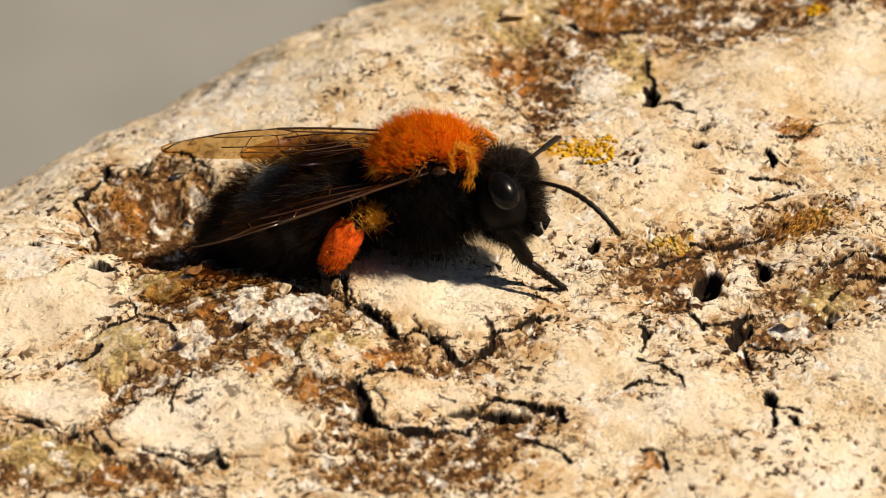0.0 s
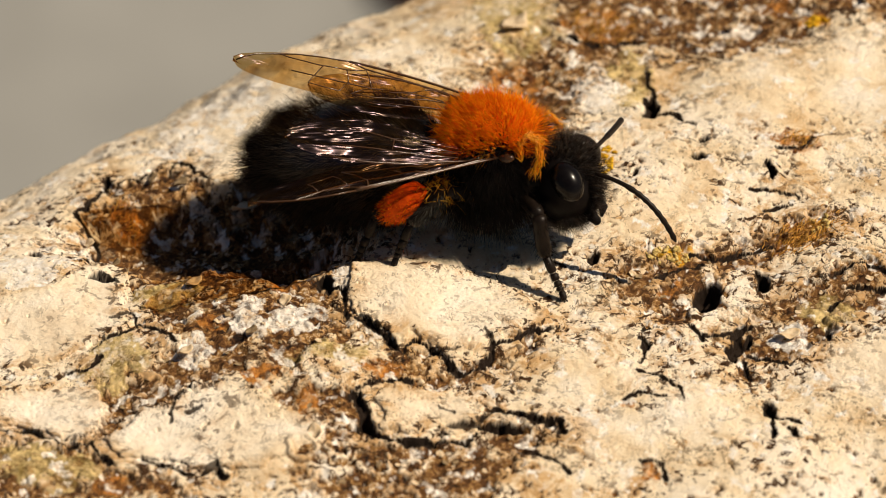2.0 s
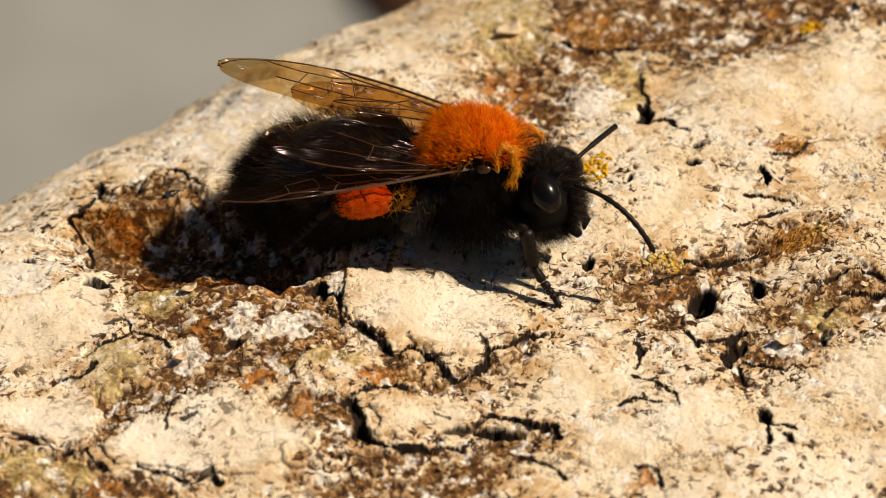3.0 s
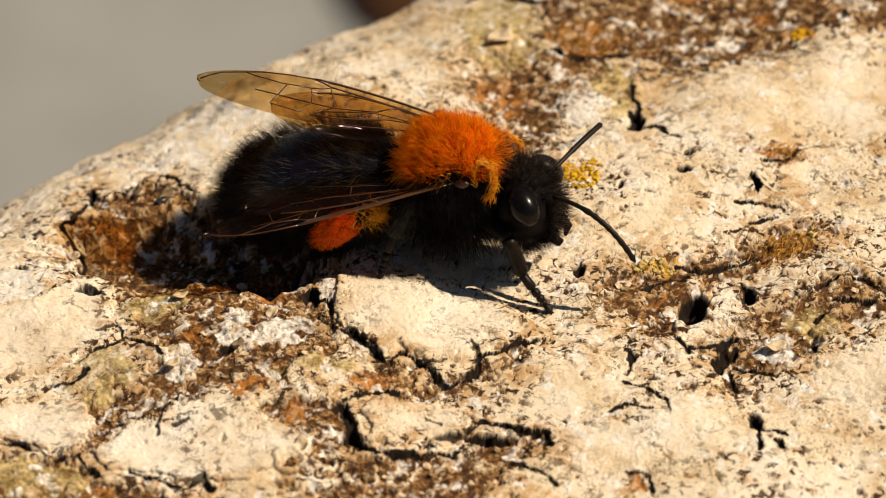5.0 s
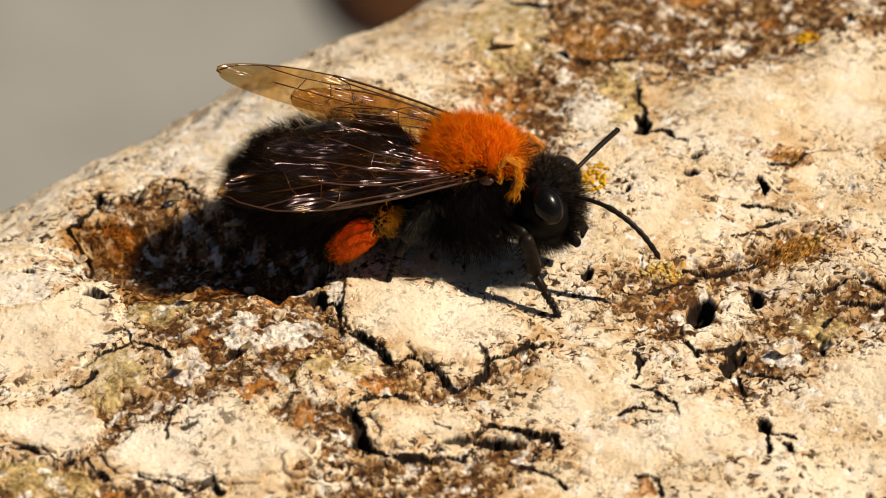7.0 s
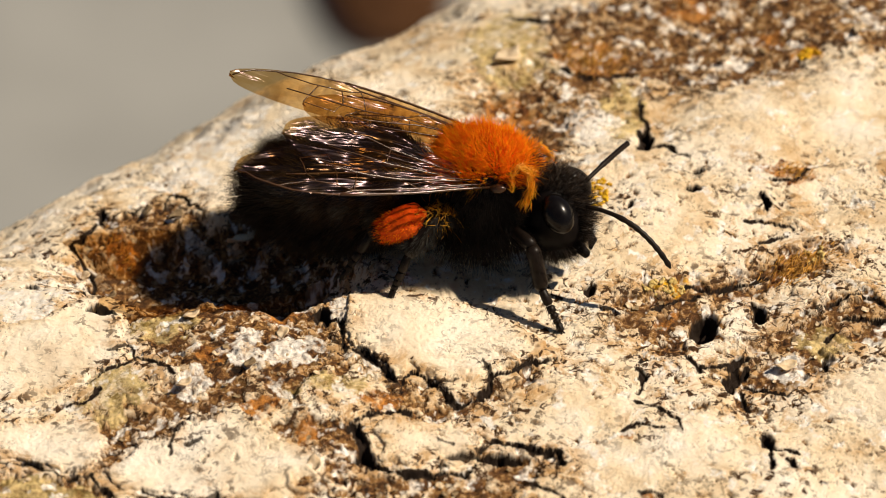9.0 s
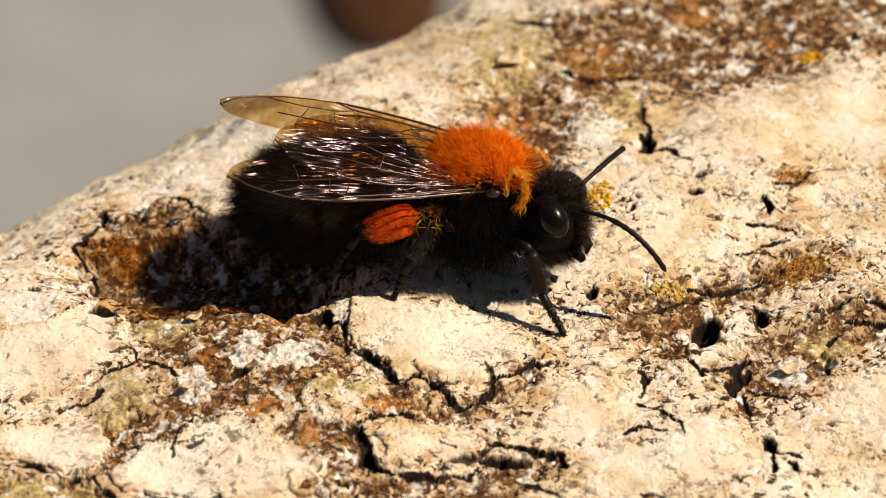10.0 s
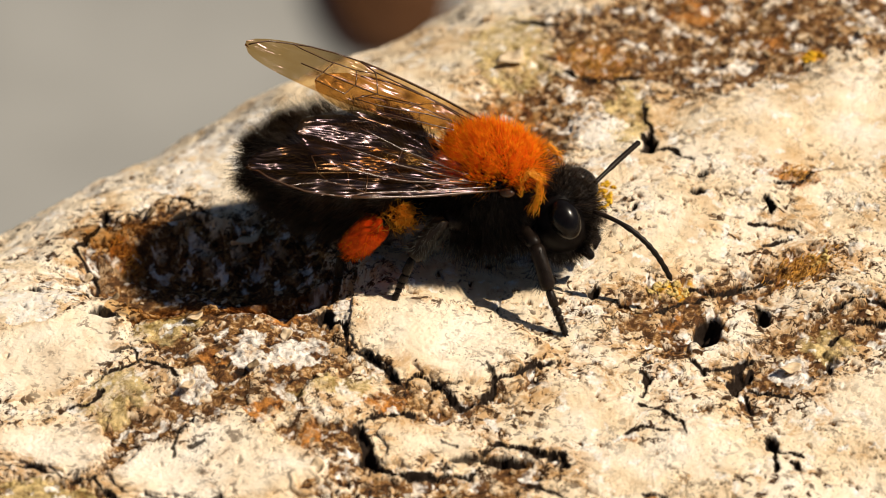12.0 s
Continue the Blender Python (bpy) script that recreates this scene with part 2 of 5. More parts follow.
def section(v):
    """The branch's rounded-off section: across, up, and the way out of it."""
    across, up = np.interp(v, OUTLINE_V, OUTLINE_L), np.interp(v, OUTLINE_V, OUTLINE_Z)
    da = np.interp(v + 0.6, OUTLINE_V, OUTLINE_L) - np.interp(v - 0.6, OUTLINE_V, OUTLINE_L)
    du = np.interp(v + 0.6, OUTLINE_V, OUTLINE_Z) - np.interp(v - 0.6, OUTLINE_V, OUTLINE_Z)
    q = np.hypot(da, du)
    return across, up, -du / q, da / q


def crack(width, *points):
    return width, points


# Outlines of the bare patches and of the crust's plates: s, v.
BARE_HOLLOW = [(-4.9, 20.0), (-4.2, 19.6), (-3.4, 19.3), (-2.6, 19.2), (-2.6, 17.5), (-2.9, 16.7), (1.0, 15.0), (-3.3, 9.5), (-4.4, 7.4), (-4.8, 6.4), (-5.4, 6.8), (-7.4, 6.7),
    (-8.2, 6.8), (-8.5, 7.6), (-9.3, 7.9), (-10.2, 8.3), (-11.0, 8.0), (-11.6, 8.6), (-12.6, 8.2), (-13.7, 8.2), (-12.7, 8.9), (-12.0, 10.1), (-11.4, 10.0), (-10.7, 9.4),
    (-9.8, 10.2), (-9.2, 10.0), (-8.8, 11.0), (-8.9, 11.9), (-8.3, 12.8), (-8.5, 13.6), (-7.5, 14.8), (-8.0, 15.6), (-8.6, 15.7), (-7.8, 16.9), (-7.3, 17.4), (-6.7, 19.0),
    (-5.7, 19.2)]
BARE_BAND = [(-4.4, 5.5), (-3.6, 5.0), (-3.3, 3.6), (-1.9, 3.2), (0.8, 3.0), (-0.9, 2.6), (-3.1, 2.8), (-5.0, 4.4), (-6.0, 4.5), (-5.2, 4.8)]
BARE_LOW = [(-6.8, 5.1), (-6.3, 4.4), (-7.2, 2.7), (-6.1, 1.4), (-4.6, 0.4), (-3.4, 1.0), (-2.2, -0.6), (-3.6, -0.7), (-4.7, -1.4), (-6.1, -1.9), (-9.9, 1.1), (-9.6, 2.3),
    (-8.4, 1.9), (-8.2, 3.5), (-7.8, 4.6), (-8.5, 5.2), (-8.3, 6.3)]
BARE_RIGHT = [(4.4, 4.3), (5.6, 3.5), (6.7, 3.4), (7.8, 2.9), (9.3, 2.2), (11.0, 2.3), (11.1, 1.1), (10.6, 0.8), (8.8, 1.5), (7.5, 1.8), (6.4, 1.8), (5.1, 1.2),
    (4.5, 0.6), (3.6, 0.9), (3.8, 2.2), (3.6, 3.1)]
BARE_FAR_RIGHT = [(7.5, 0.3), (8.9, -0.6), (9.8, -0.4), (11.7, -2.3), (10.6, -3.6), (8.2, -2.1), (7.2, -2.9), (6.1, -2.5), (5.5, -3.0), (5.1, -2.0), (3.9, -2.8), (3.7, -2.3),
    (4.2, -1.3), (5.6, -0.7), (6.7, -0.5)]
BARE_BACK = [(13.6, 18.2), (16.4, 17.2), (23.9, 10.7), (21.1, 7.7), (18.9, 9.6), (17.8, 9.5), (15.5, 9.9), (13.8, 10.9), (13.9, 12.2), (12.8, 12.7), (11.3, 10.9), (10.8, 11.8),
    (10.2, 13.0), (8.4, 11.3), (6.4, 10.8), (7.5, 13.0), (7.2, 13.8), (8.9, 16.2), (9.9, 16.2), (12.1, 16.1)]
BARE_CORNER = [(-17.1, 11.2), (-15.1, 8.9), (-14.2, 7.9), (-14.0, 6.5), (-12.8, 4.8), (-13.4, 4.0), (-18.9, 8.6)]
PLATE_MAIN = [(-2.5, 9.6), (-1.4, 8.9), (-0.2, 7.7), (1.0, 6.3), (1.2, 4.3), (0.9, 3.1), (-0.3, 3.4), (-1.3, 3.7), (-1.7, 3.5), (-3.0, 3.8), (-3.0, 4.5), (-3.1, 5.2),
    (-3.1, 5.6), (-3.6, 5.3), (-4.0, 5.5), (-3.7, 6.1), (-3.9, 7.0), (-4.1, 7.6), (-3.5, 8.6)]
PLATE_BLOCK = [(-5.2, 4.3), (-3.9, 3.0), (-3.3, 1.7), (-3.8, 1.3), (-4.3, 0.9), (-5.3, 1.2), (-5.1, 1.7), (-6.1, 2.0), (-6.7, 2.8), (-6.2, 3.2), (-6.1, 3.9)]
PLATE_LOW = [(-13.7, 8.0), (-12.6, 8.1), (-11.7, 8.5), (-11.0, 7.9), (-9.9, 8.1), (-8.7, 7.3), (-8.5, 5.2), (-8.0, 4.0), (-8.3, 3.4), (-9.4, 3.5), (-10.8, 3.6), (-12.1, 4.8),
    (-12.8, 5.9), (-13.8, 6.7)]
PLATE_LEFT = [(-15.5, 13.1), (-13.2, 11.5), (-12.1, 10.2), (-12.8, 9.0), (-13.8, 8.2), (-14.5, 8.4), (-14.9, 9.2), (-15.4, 10.3), (-16.6, 11.5)]
PLATE_UPPER_LEFT = [(-12.8, 16.9), (-10.5, 15.3), (-8.5, 15.6), (-7.7, 14.8), (-8.4, 13.7), (-9.2, 12.8), (-9.4, 11.9), (-10.1, 11.8), (-10.9, 11.9), (-12.6, 12.3), (-15.1, 13.7)]
# Coloured growths and holes: s, v, half-length, half-width, turn in degrees.
OLIVE = [(-11.0, 10.9, 1.3, 1.0, 53), (11.2, 17.7, 2.6, 1.6, 61), (11.4, 11.8, 1.9, 0.8, 49),
    (-8.1, 12.4, 0.9, 0.8, 86), (-7.1, 12.4, 0.6, 0.4, 130), (-15.7, 8.2, 1.8, 1.0, 124),
    (-5.8, 6.4, 1.2, 0.5, 150), (8.1, -1.9, 0.9, 0.7, 148)]
RUST = [(-7.8, 10.0, 0.6, 0.5, 132), (12.7, 15.0, 1.2, 1.0, 115), (8.4, 14.1, 1.2, 0.8, 103),
    (-7.7, 5.1, 0.6, 0.5, 56), (-8.2, 6.8, 0.7, 0.5, 163), (5.1, 2.3, 0.5, 0.3, 177),
    (10.1, 1.6, 1.1, 0.6, 169), (13.1, 5.0, 0.7, 0.4, 143), (18.2, 9.8, 0.4, 0.4, 43),
    (0.2, -1.3, 0.4, 0.2, 142), (-1.3, -3.9, 0.6, 0.3, 47),
    (-5.5, 18.2, 0.9, 0.5, 70), (17.2, 14.9, 0.8, 0.7, 100), (-4.8, 5.0, 0.5, 0.3, 140),
    (-14.1, 11.6, 1.0, 0.3, 137), (-14.7, 6.0, 0.7, 0.5, 138), (18.0, 11.6, 0.5, 0.5, 174),
    (-4.7, 10.4, 0.9, 0.4, 157)]
GOLD = [(7.4, 8.6, 0.7, 0.4, -150), (6.0, 3.6, 0.6, 0.3, 142), (6.8, 9.2, 1.0, 0.4, 140),
    (10.9, 1.6, 0.3, 0.3, 31), (18.2, 9.8, 0.3, 0.3, 42)]
CHALK = [(-9.0, 9.4, 0.5, 0.5, 126), (-7.2, 9.5, 0.4, 0.4, 94), (-5.9, 9.0, 1.5, 0.8, 140),
    (10.0, 11.9, 0.9, 0.7, 73), (9.1, 9.9, 1.1, 0.6, 160), (6.5, -1.9, 0.7, 0.6, 152),
    (-3.1, 9.1, 0.6, 0.5, 65), (16.2, 11.6, 0.5, 0.4, 47), (15.2, 11.4, 0.4, 0.3, 137),
    (20.9, 10.1, 0.5, 0.4, 44), (0.2, 21.2, 2.8, 1.7, -153), (-10.6, 16.1, 1.5, 1.1, 46)]
PITS = [(5.7, 1.3, 0.7, 0.4, 44), (7.6, 0.7, 0.4, 0.2, 42), (10.0, 6.6, 0.2, 0.2, 46),
    (4.0, 5.0, 0.3, 0.2, 49), (4.5, -1.3, 0.4, 0.2, 50), (11.4, 4.6, 0.4, 0.1, 48),
    (3.5, -4.2, 0.4, 0.2, 48), (10.8, 7.3, 0.2, 0.2, 173), (-8.9, 14.6, 0.4, 0.2, 131),
    (-9.6, 17.5, 0.3, 0.2, 115), (10.7, 9.8, 0.5, 0.2, 48), (-4.9, 20.1, 0.6, 0.1, -131),
    (7.4, -2.7, 0.4, 0.1, 47), (-6.9, 3.2, 0.3, 0.3, 53), (-3.9, 0.9, 1.1, 0.2, 138),
    (7.8, 7.3, 0.2, 0.1, 33), (10.7, 9.9, 0.6, 0.2, 49), (4.8, -1.2, 0.4, 0.2, 36)]
HOLLOW = [(-4.7, 14.9, 4.0, 2.1, 136), (-3.3, 11.6, 2.1, 1.2, 158)]
# Cracks: half-width, then s, v along them.
CRACKS_PLATE = [
    crack(0.26, (-3.7, 9.5), (-3.8, 8.9), (-3.5, 8.7)),
    crack(0.13, (-3.5, 8.7), (-3.9, 8.0), (-4.3, 7.5)),
    crack(0.12, (-4.3, 7.5), (-4.0, 6.9), (-3.9, 6.5), (-3.8, 6.0), (-3.9, 5.6), (-4.0, 5.3)),
    crack(0.06, (-4.0, 5.3), (-3.7, 5.2), (-3.2, 5.3)),
    crack(0.24, (-3.2, 5.2), (-3.1, 4.8), (-3.0, 4.2), (-3.1, 3.8)),
    crack(0.09, (-3.1, 3.8), (-2.9, 3.4), (-2.4, 3.2), (-1.8, 3.3)),
    crack(0.09, (-1.8, 3.3), (-1.4, 3.6), (-1.2, 4.2)),
    crack(0.07, (-1.4, 3.6), (-0.7, 3.4), (0.1, 3.2), (0.8, 3.0)),
    crack(0.05, (-2.8, 4.4), (-2.4, 4.1)),
]
CRACKS_BLOCK = [
    crack(0.10, (-6.1, 4.6), (-5.5, 4.5), (-5.0, 4.4), (-4.5, 3.9)),
    crack(0.24, (-6.3, 4.5), (-6.5, 4.0), (-6.7, 3.4), (-6.9, 2.8)),
    crack(0.19, (-7.0, 2.7), (-6.5, 2.0), (-6.0, 1.5), (-5.4, 1.2)),
    crack(0.11, (-5.4, 1.2), (-5.2, 1.6)),
    crack(0.09, (-5.4, 1.1), (-4.8, 0.7), (-4.4, 0.8)),
    crack(0.10, (-3.8, 1.3), (-3.2, 1.3)),
    crack(0.19, (-3.2, 1.3), (-2.7, 0.8), (-2.4, 0.0), (-2.0, -0.5), (-2.3, -0.9)),
    crack(0.08, (-4.5, 2.4), (-4.3, 2.0)),
    crack(0.05, (-3.8, -0.7), (-3.5, -1.3), (-3.3, -1.9), (-3.2, -2.5)),
    crack(0.06, (-1.2, -3.5), (-0.7, -4.0), (-1.1, -4.6)),
]
CRACKS_MIDDLE = [
    crack(0.09, (2.6, 1.0), (2.5, 0.6), (2.1, 0.2), (1.8, 0.1)),
    crack(0.08, (1.5, -0.2), (1.7, -0.7), (1.9, -1.2), (1.9, -1.7), (1.6, -2.3)),
    crack(0.05, (0.2, -0.9), (0.7, -1.1), (1.3, -1.8)),
    crack(0.05, (2.9, 1.2), (3.3, 1.0)),
    crack(0.08, (4.2, 0.4), (4.2, -0.1), (4.1, -0.3)),
    crack(0.05, (4.3, -0.3), (4.7, -0.6), (5.1, -0.6)),
    crack(0.12, (6.6, 3.3), (7.3, 2.7), (8.4, 2.2), (9.2, 1.9)),
    crack(0.07, (5.0, 3.1), (6.0, 2.9), (6.7, 2.6)),
    crack(0.16, (7.8, 1.2), (7.6, 0.8)),
]
CRACKS_RIGHT = [
    crack(0.16, (4.9, -0.8), (5.4, -0.7), (5.7, -0.7)),
    crack(0.16, (4.4, -1.3), (4.8, -1.4), (5.5, -1.1)),
    crack(0.08, (4.9, -1.7), (5.2, -2.1), (5.5, -2.9)),
    crack(0.11, (4.5, -1.9), (4.1, -2.6)),
    crack(0.12, (3.6, -4.2), (3.3, -4.6), (2.9, -5.1), (2.6, -5.4)),
    crack(0.08, (3.3, -4.7), (3.6, -5.0), (3.8, -5.3)),
    crack(0.10, (3.4, -5.4), (3.2, -5.7)),
    crack(0.13, (11.6, 4.9), (11.3, 4.4)),
    crack(0.06, (12.3, 5.2), (12.8, 4.7), (13.6, 4.9)),
    crack(0.08, (10.2, 4.3), (10.8, 3.8), (11.2, 3.0)),
    crack(0.07, (10.0, 3.3), (10.8, 2.9)),
    crack(0.09, (9.0, -0.5), (10.0, -0.7), (10.7, -1.3), (11.0, -2.3)),
    crack(0.10, (9.5, -1.5), (10.3, -2.3)),
    crack(0.10, (8.3, -1.8), (8.9, -1.7)),
]
CRACKS_BACK = [
    crack(0.10, (12.0, 11.6), (11.1, 10.2), (10.6, 9.6)),
    crack(0.26, (11.0, 10.2), (10.4, 9.5)),
    crack(0.10, (10.2, 9.5), (11.0, 9.1), (10.9, 8.5), (11.1, 8.1)),
    crack(0.15, (12.6, 19.5), (13.3, 17.9)),
    crack(0.20, (11.5, 15.2), (11.8, 14.5), (12.4, 13.7), (13.4, 13.4)),
]
CRACKS_HOLLOW = [
    crack(0.10, (-4.6, 20.4), (-5.1, 19.9), (-5.8, 19.4), (-6.7, 19.2)),
    crack(0.08, (-6.8, 19.1), (-6.9, 18.1), (-7.2, 17.4), (-7.8, 17.0), (-8.3, 16.4), (-8.5, 15.9)),
    crack(0.06, (-4.2, 19.6), (-3.7, 19.5), (-3.4, 19.3)),
    crack(0.07, (-3.1, 19.0), (-2.4, 19.4), (-2.3, 18.9), (-2.4, 18.2), (-2.5, 17.4)),
    crack(0.09, (-9.0, 14.8), (-8.7, 14.8), (-8.6, 14.3), (-8.6, 14.0)),
    crack(0.14, (-9.8, 17.6), (-9.5, 17.2)),
    crack(0.13, (-6.7, 22.9), (-6.3, 22.8)),
]
CRACKS_LEFT = [
    crack(0.06, (-11.3, 11.9), (-11.1, 11.8), (-10.7, 11.9), (-10.1, 11.8), (-9.6, 11.7)),
    crack(0.05, (-11.2, 11.4), (-11.8, 11.3), (-12.4, 11.5)),
    crack(0.05, (-9.6, 11.7), (-9.3, 12.0), (-9.3, 12.5), (-9.9, 12.6)),
    crack(0.05, (-9.4, 11.8), (-9.2, 11.2), (-9.2, 10.0)),
    crack(0.06, (-16.6, 11.5), (-15.1, 9.7), (-15.0, 9.2), (-14.8, 8.7), (-14.6, 8.3), (-14.0, 8.1)),
    crack(0.08, (-14.0, 8.1), (-14.2, 7.5), (-14.0, 6.7)),
    crack(0.08, (-13.2, 6.4), (-12.9, 5.8), (-12.5, 4.9)),
    crack(0.12, (-12.2, 4.7), (-11.6, 4.7), (-11.8, 4.2)),
    crack(0.05, (-9.8, 8.2), (-10.7, 8.0), (-11.1, 7.7), (-11.5, 7.2)),
    crack(0.07, (-10.9, 7.1), (-10.5, 7.0)),
]
CRACKS = CRACKS_PLATE + CRACKS_BLOCK + CRACKS_MIDDLE + CRACKS_RIGHT + CRACKS_BACK + CRACKS_HOLLOW + CRACKS_LEFT
BARE = (BARE_HOLLOW, BARE_BAND, BARE_LOW, BARE_RIGHT, BARE_FAR_RIGHT, BARE_BACK, BARE_CORNER)
PLATES = (PLATE_MAIN, PLATE_BLOCK, PLATE_LOW, PLATE_LEFT, PLATE_UPPER_LEFT)
# Smooth stretches of crust with few marks: s, v, half-length, half-width, turn in degrees.
CLEAN = [(15.4, 7.4, 4.0, 2.2, -39), (-0.0, 0.3, 1.4, 1.5, -39), (-9.6, 4.6, 1.6, 1.2, -39), (-13.4, 9.7, 1.1, 1.3, -40),
    (-1.0, -2.0, 1.3, 1.3, -39), (7.0, -5.0, 1.4, 1.6, -39), (-12.5, 7.0, 1.1, 0.9, -39), (0.4, 18.7, 1.9, 2.9, -56),
    (-11.6, 13.7, 1.1, 1.9, -44), (-1.2, 6.3, 2.0, 1.0, -39), (7.8, 4.9, 1.3, 1.2, -39), (1.9, -3.2, 1.4, 1.3, -39)]
# Ring-shaped lichens: s, v, radius.
RINGS = [(-9.1, 3.5, 0.42), (-8.3, 2.8, 0.40), (-7.7, 1.7, 0.50), (-6.9, 0.7, 0.35)]
# Swellings of the branch's far shoulder: s, v, half-length, half-width, turn, height.
SWELLS = [(-6.5, 22.5, 3.5, 3.0, 0, 0.26), (1.9, 23.5, 1.6, 3.0, 0, -0.28), (6.5, 24.0, 2.6, 3.0, 0, 0.14)]
FLAKES = [(-3.3, 17.9, 0.6, 20, 12), (-3.7, 19.0, 0.6, 60, 35), (-2.3, 15.6, 1.2, -10, 22), (-6.9, 12.2, 0.6, 0, 15), (6.4, -1.9, 0.8, 10, 12), (-8.5, 3.7, 0.6, 80, 30), (-7.5, 15.7, 0.8, 0, 25), (-7.1, 16.8, 0.7, 20, 30), (10.5, 16.9, 1.3, 10, 8), (-9.3, 9.4, 0.6, 0, 20), (12.2, 20.2, 0.6, 20, 8), (16.0, 11.7, 0.6, 0, 30), (20.2, 9.4, 0.6, 40, 25), (-7.2, 8.7, 0.5, 30, 25), (-5.3, 9.4, 0.6, 70, 25), (-7.2, 18.0, 0.6, 60, 30)]


LATTICE = np.random.RandomState(7).permutation(512)
SLOPES = np.random.RandomState(8).uniform(0, 2 * math.pi, 512)


def perlin(x, y):
    xi, yi = np.floor(x).astype(int), np.floor(y).astype(int)
    fx, fy = x - xi, y - yi
    ux, uy = fx * fx * fx * (fx * (fx * 6 - 15) + 10), fy * fy * fy * (fy * (fy * 6 - 15) + 10)

    def corner(i, j):
        q = SLOPES[LATTICE[(LATTICE[(xi + i) % 512] + yi + j) % 512]]
        return np.cos(q) * (fx - i) + np.sin(q) * (fy - j)

    low = corner(0, 0) * (1 - ux) + corner(1, 0) * ux
    high = corner(0, 1) * (1 - ux) + corner(1, 1) * ux
    return (low * (1 - uy) + high * uy) * 1.5


def fbm(s, v, size, octaves=4, gain=0.5, shift=0.0):
    total, amp, f = 0.0, 1.0, 1.0 / size
    for k in range(octaves):
        total = total + amp * perlin(s * f + 31.7 * k + shift, v * f + 17.3 * k - shift)
        amp, f = amp * gain, f * 2.03
    return total


def ramp01(x, low, high):
    q = np.clip((x - low) / (high - low), 0, 1)
    return q * q * (3 - 2 * q)


def patches(s, v, table, soft=0.5):
    """1 inside the ellipses of a table, fading to 0 over their rims."""
    field = np.zeros_like(s)
    for cs, cv, major, minor, turn in table:
        q = radians(turn)
        ds, dv = s - cs, v - cv
        a, b = ds * math.cos(q) + dv * math.sin(q), -ds * math.sin(q) + dv * math.cos(q)
        d = np.sqrt((a / major) ** 2 + (b / minor) ** 2)
        field = np.maximum(field, 1 - ramp01(d, 1 - soft, 1 + soft))
    return field


def crack_depth(s, v):
    """How far inside a crack each place lies, and how deep that crack goes."""
    field, deep = np.zeros_like(s), np.zeros_like(s)
    # cracks pinch and gape along their way
    gape = np.clip(0.66 + 0.85 * fbm(s, v, 0.9, 4, 0.6, 51), 0.12, 1.25)
    for half, points in CRACKS:
        width = half * gape
        for (s0, v0), (s1, v1) in zip(points, points[1:]):
            ds, dv = s1 - s0, v1 - v0
            k = np.clip(((s - s0) * ds + (v - v0) * dv) / (ds * ds + dv * dv + 1e-6), 0, 1)
            d = np.hypot(s - s0 - k * ds, v - v0 - k * dv)
            field = np.maximum(field, 1 - ramp01(d, width * 0.8, width + 0.06))
            deep = np.maximum(deep, (1 - ramp01(d, width * 0.4, width * 0.9)) * min(0.06 + 0.8 * half, 0.22))
    return field, deep


def depth_inside(s, v, outline):
    """The distance to an outline, positive inside it."""
    near, inside = np.full(s.shape, 1e9), np.zeros(s.shape, bool)
    for (s0, v0), (s1, v1) in zip(outline, outline[1:] + outline[:1]):
        ds, dv = s1 - s0, v1 - v0
        k = np.clip(((s - s0) * ds + (v - v0) * dv) / (ds * ds + dv * dv + 1e-9), 0, 1)
        near = np.minimum(near, (s - s0 - k * ds) ** 2 + (v - v0 - k * dv) ** 2)
        if dv:
            inside ^= ((v0 > v) != (v1 > v)) & (s < ds * (v - v0) / dv + s0)
    return np.where(inside, 1, -1) * np.sqrt(near)


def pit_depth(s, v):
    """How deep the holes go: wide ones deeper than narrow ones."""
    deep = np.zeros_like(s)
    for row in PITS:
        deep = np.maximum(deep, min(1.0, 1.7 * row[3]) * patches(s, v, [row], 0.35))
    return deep


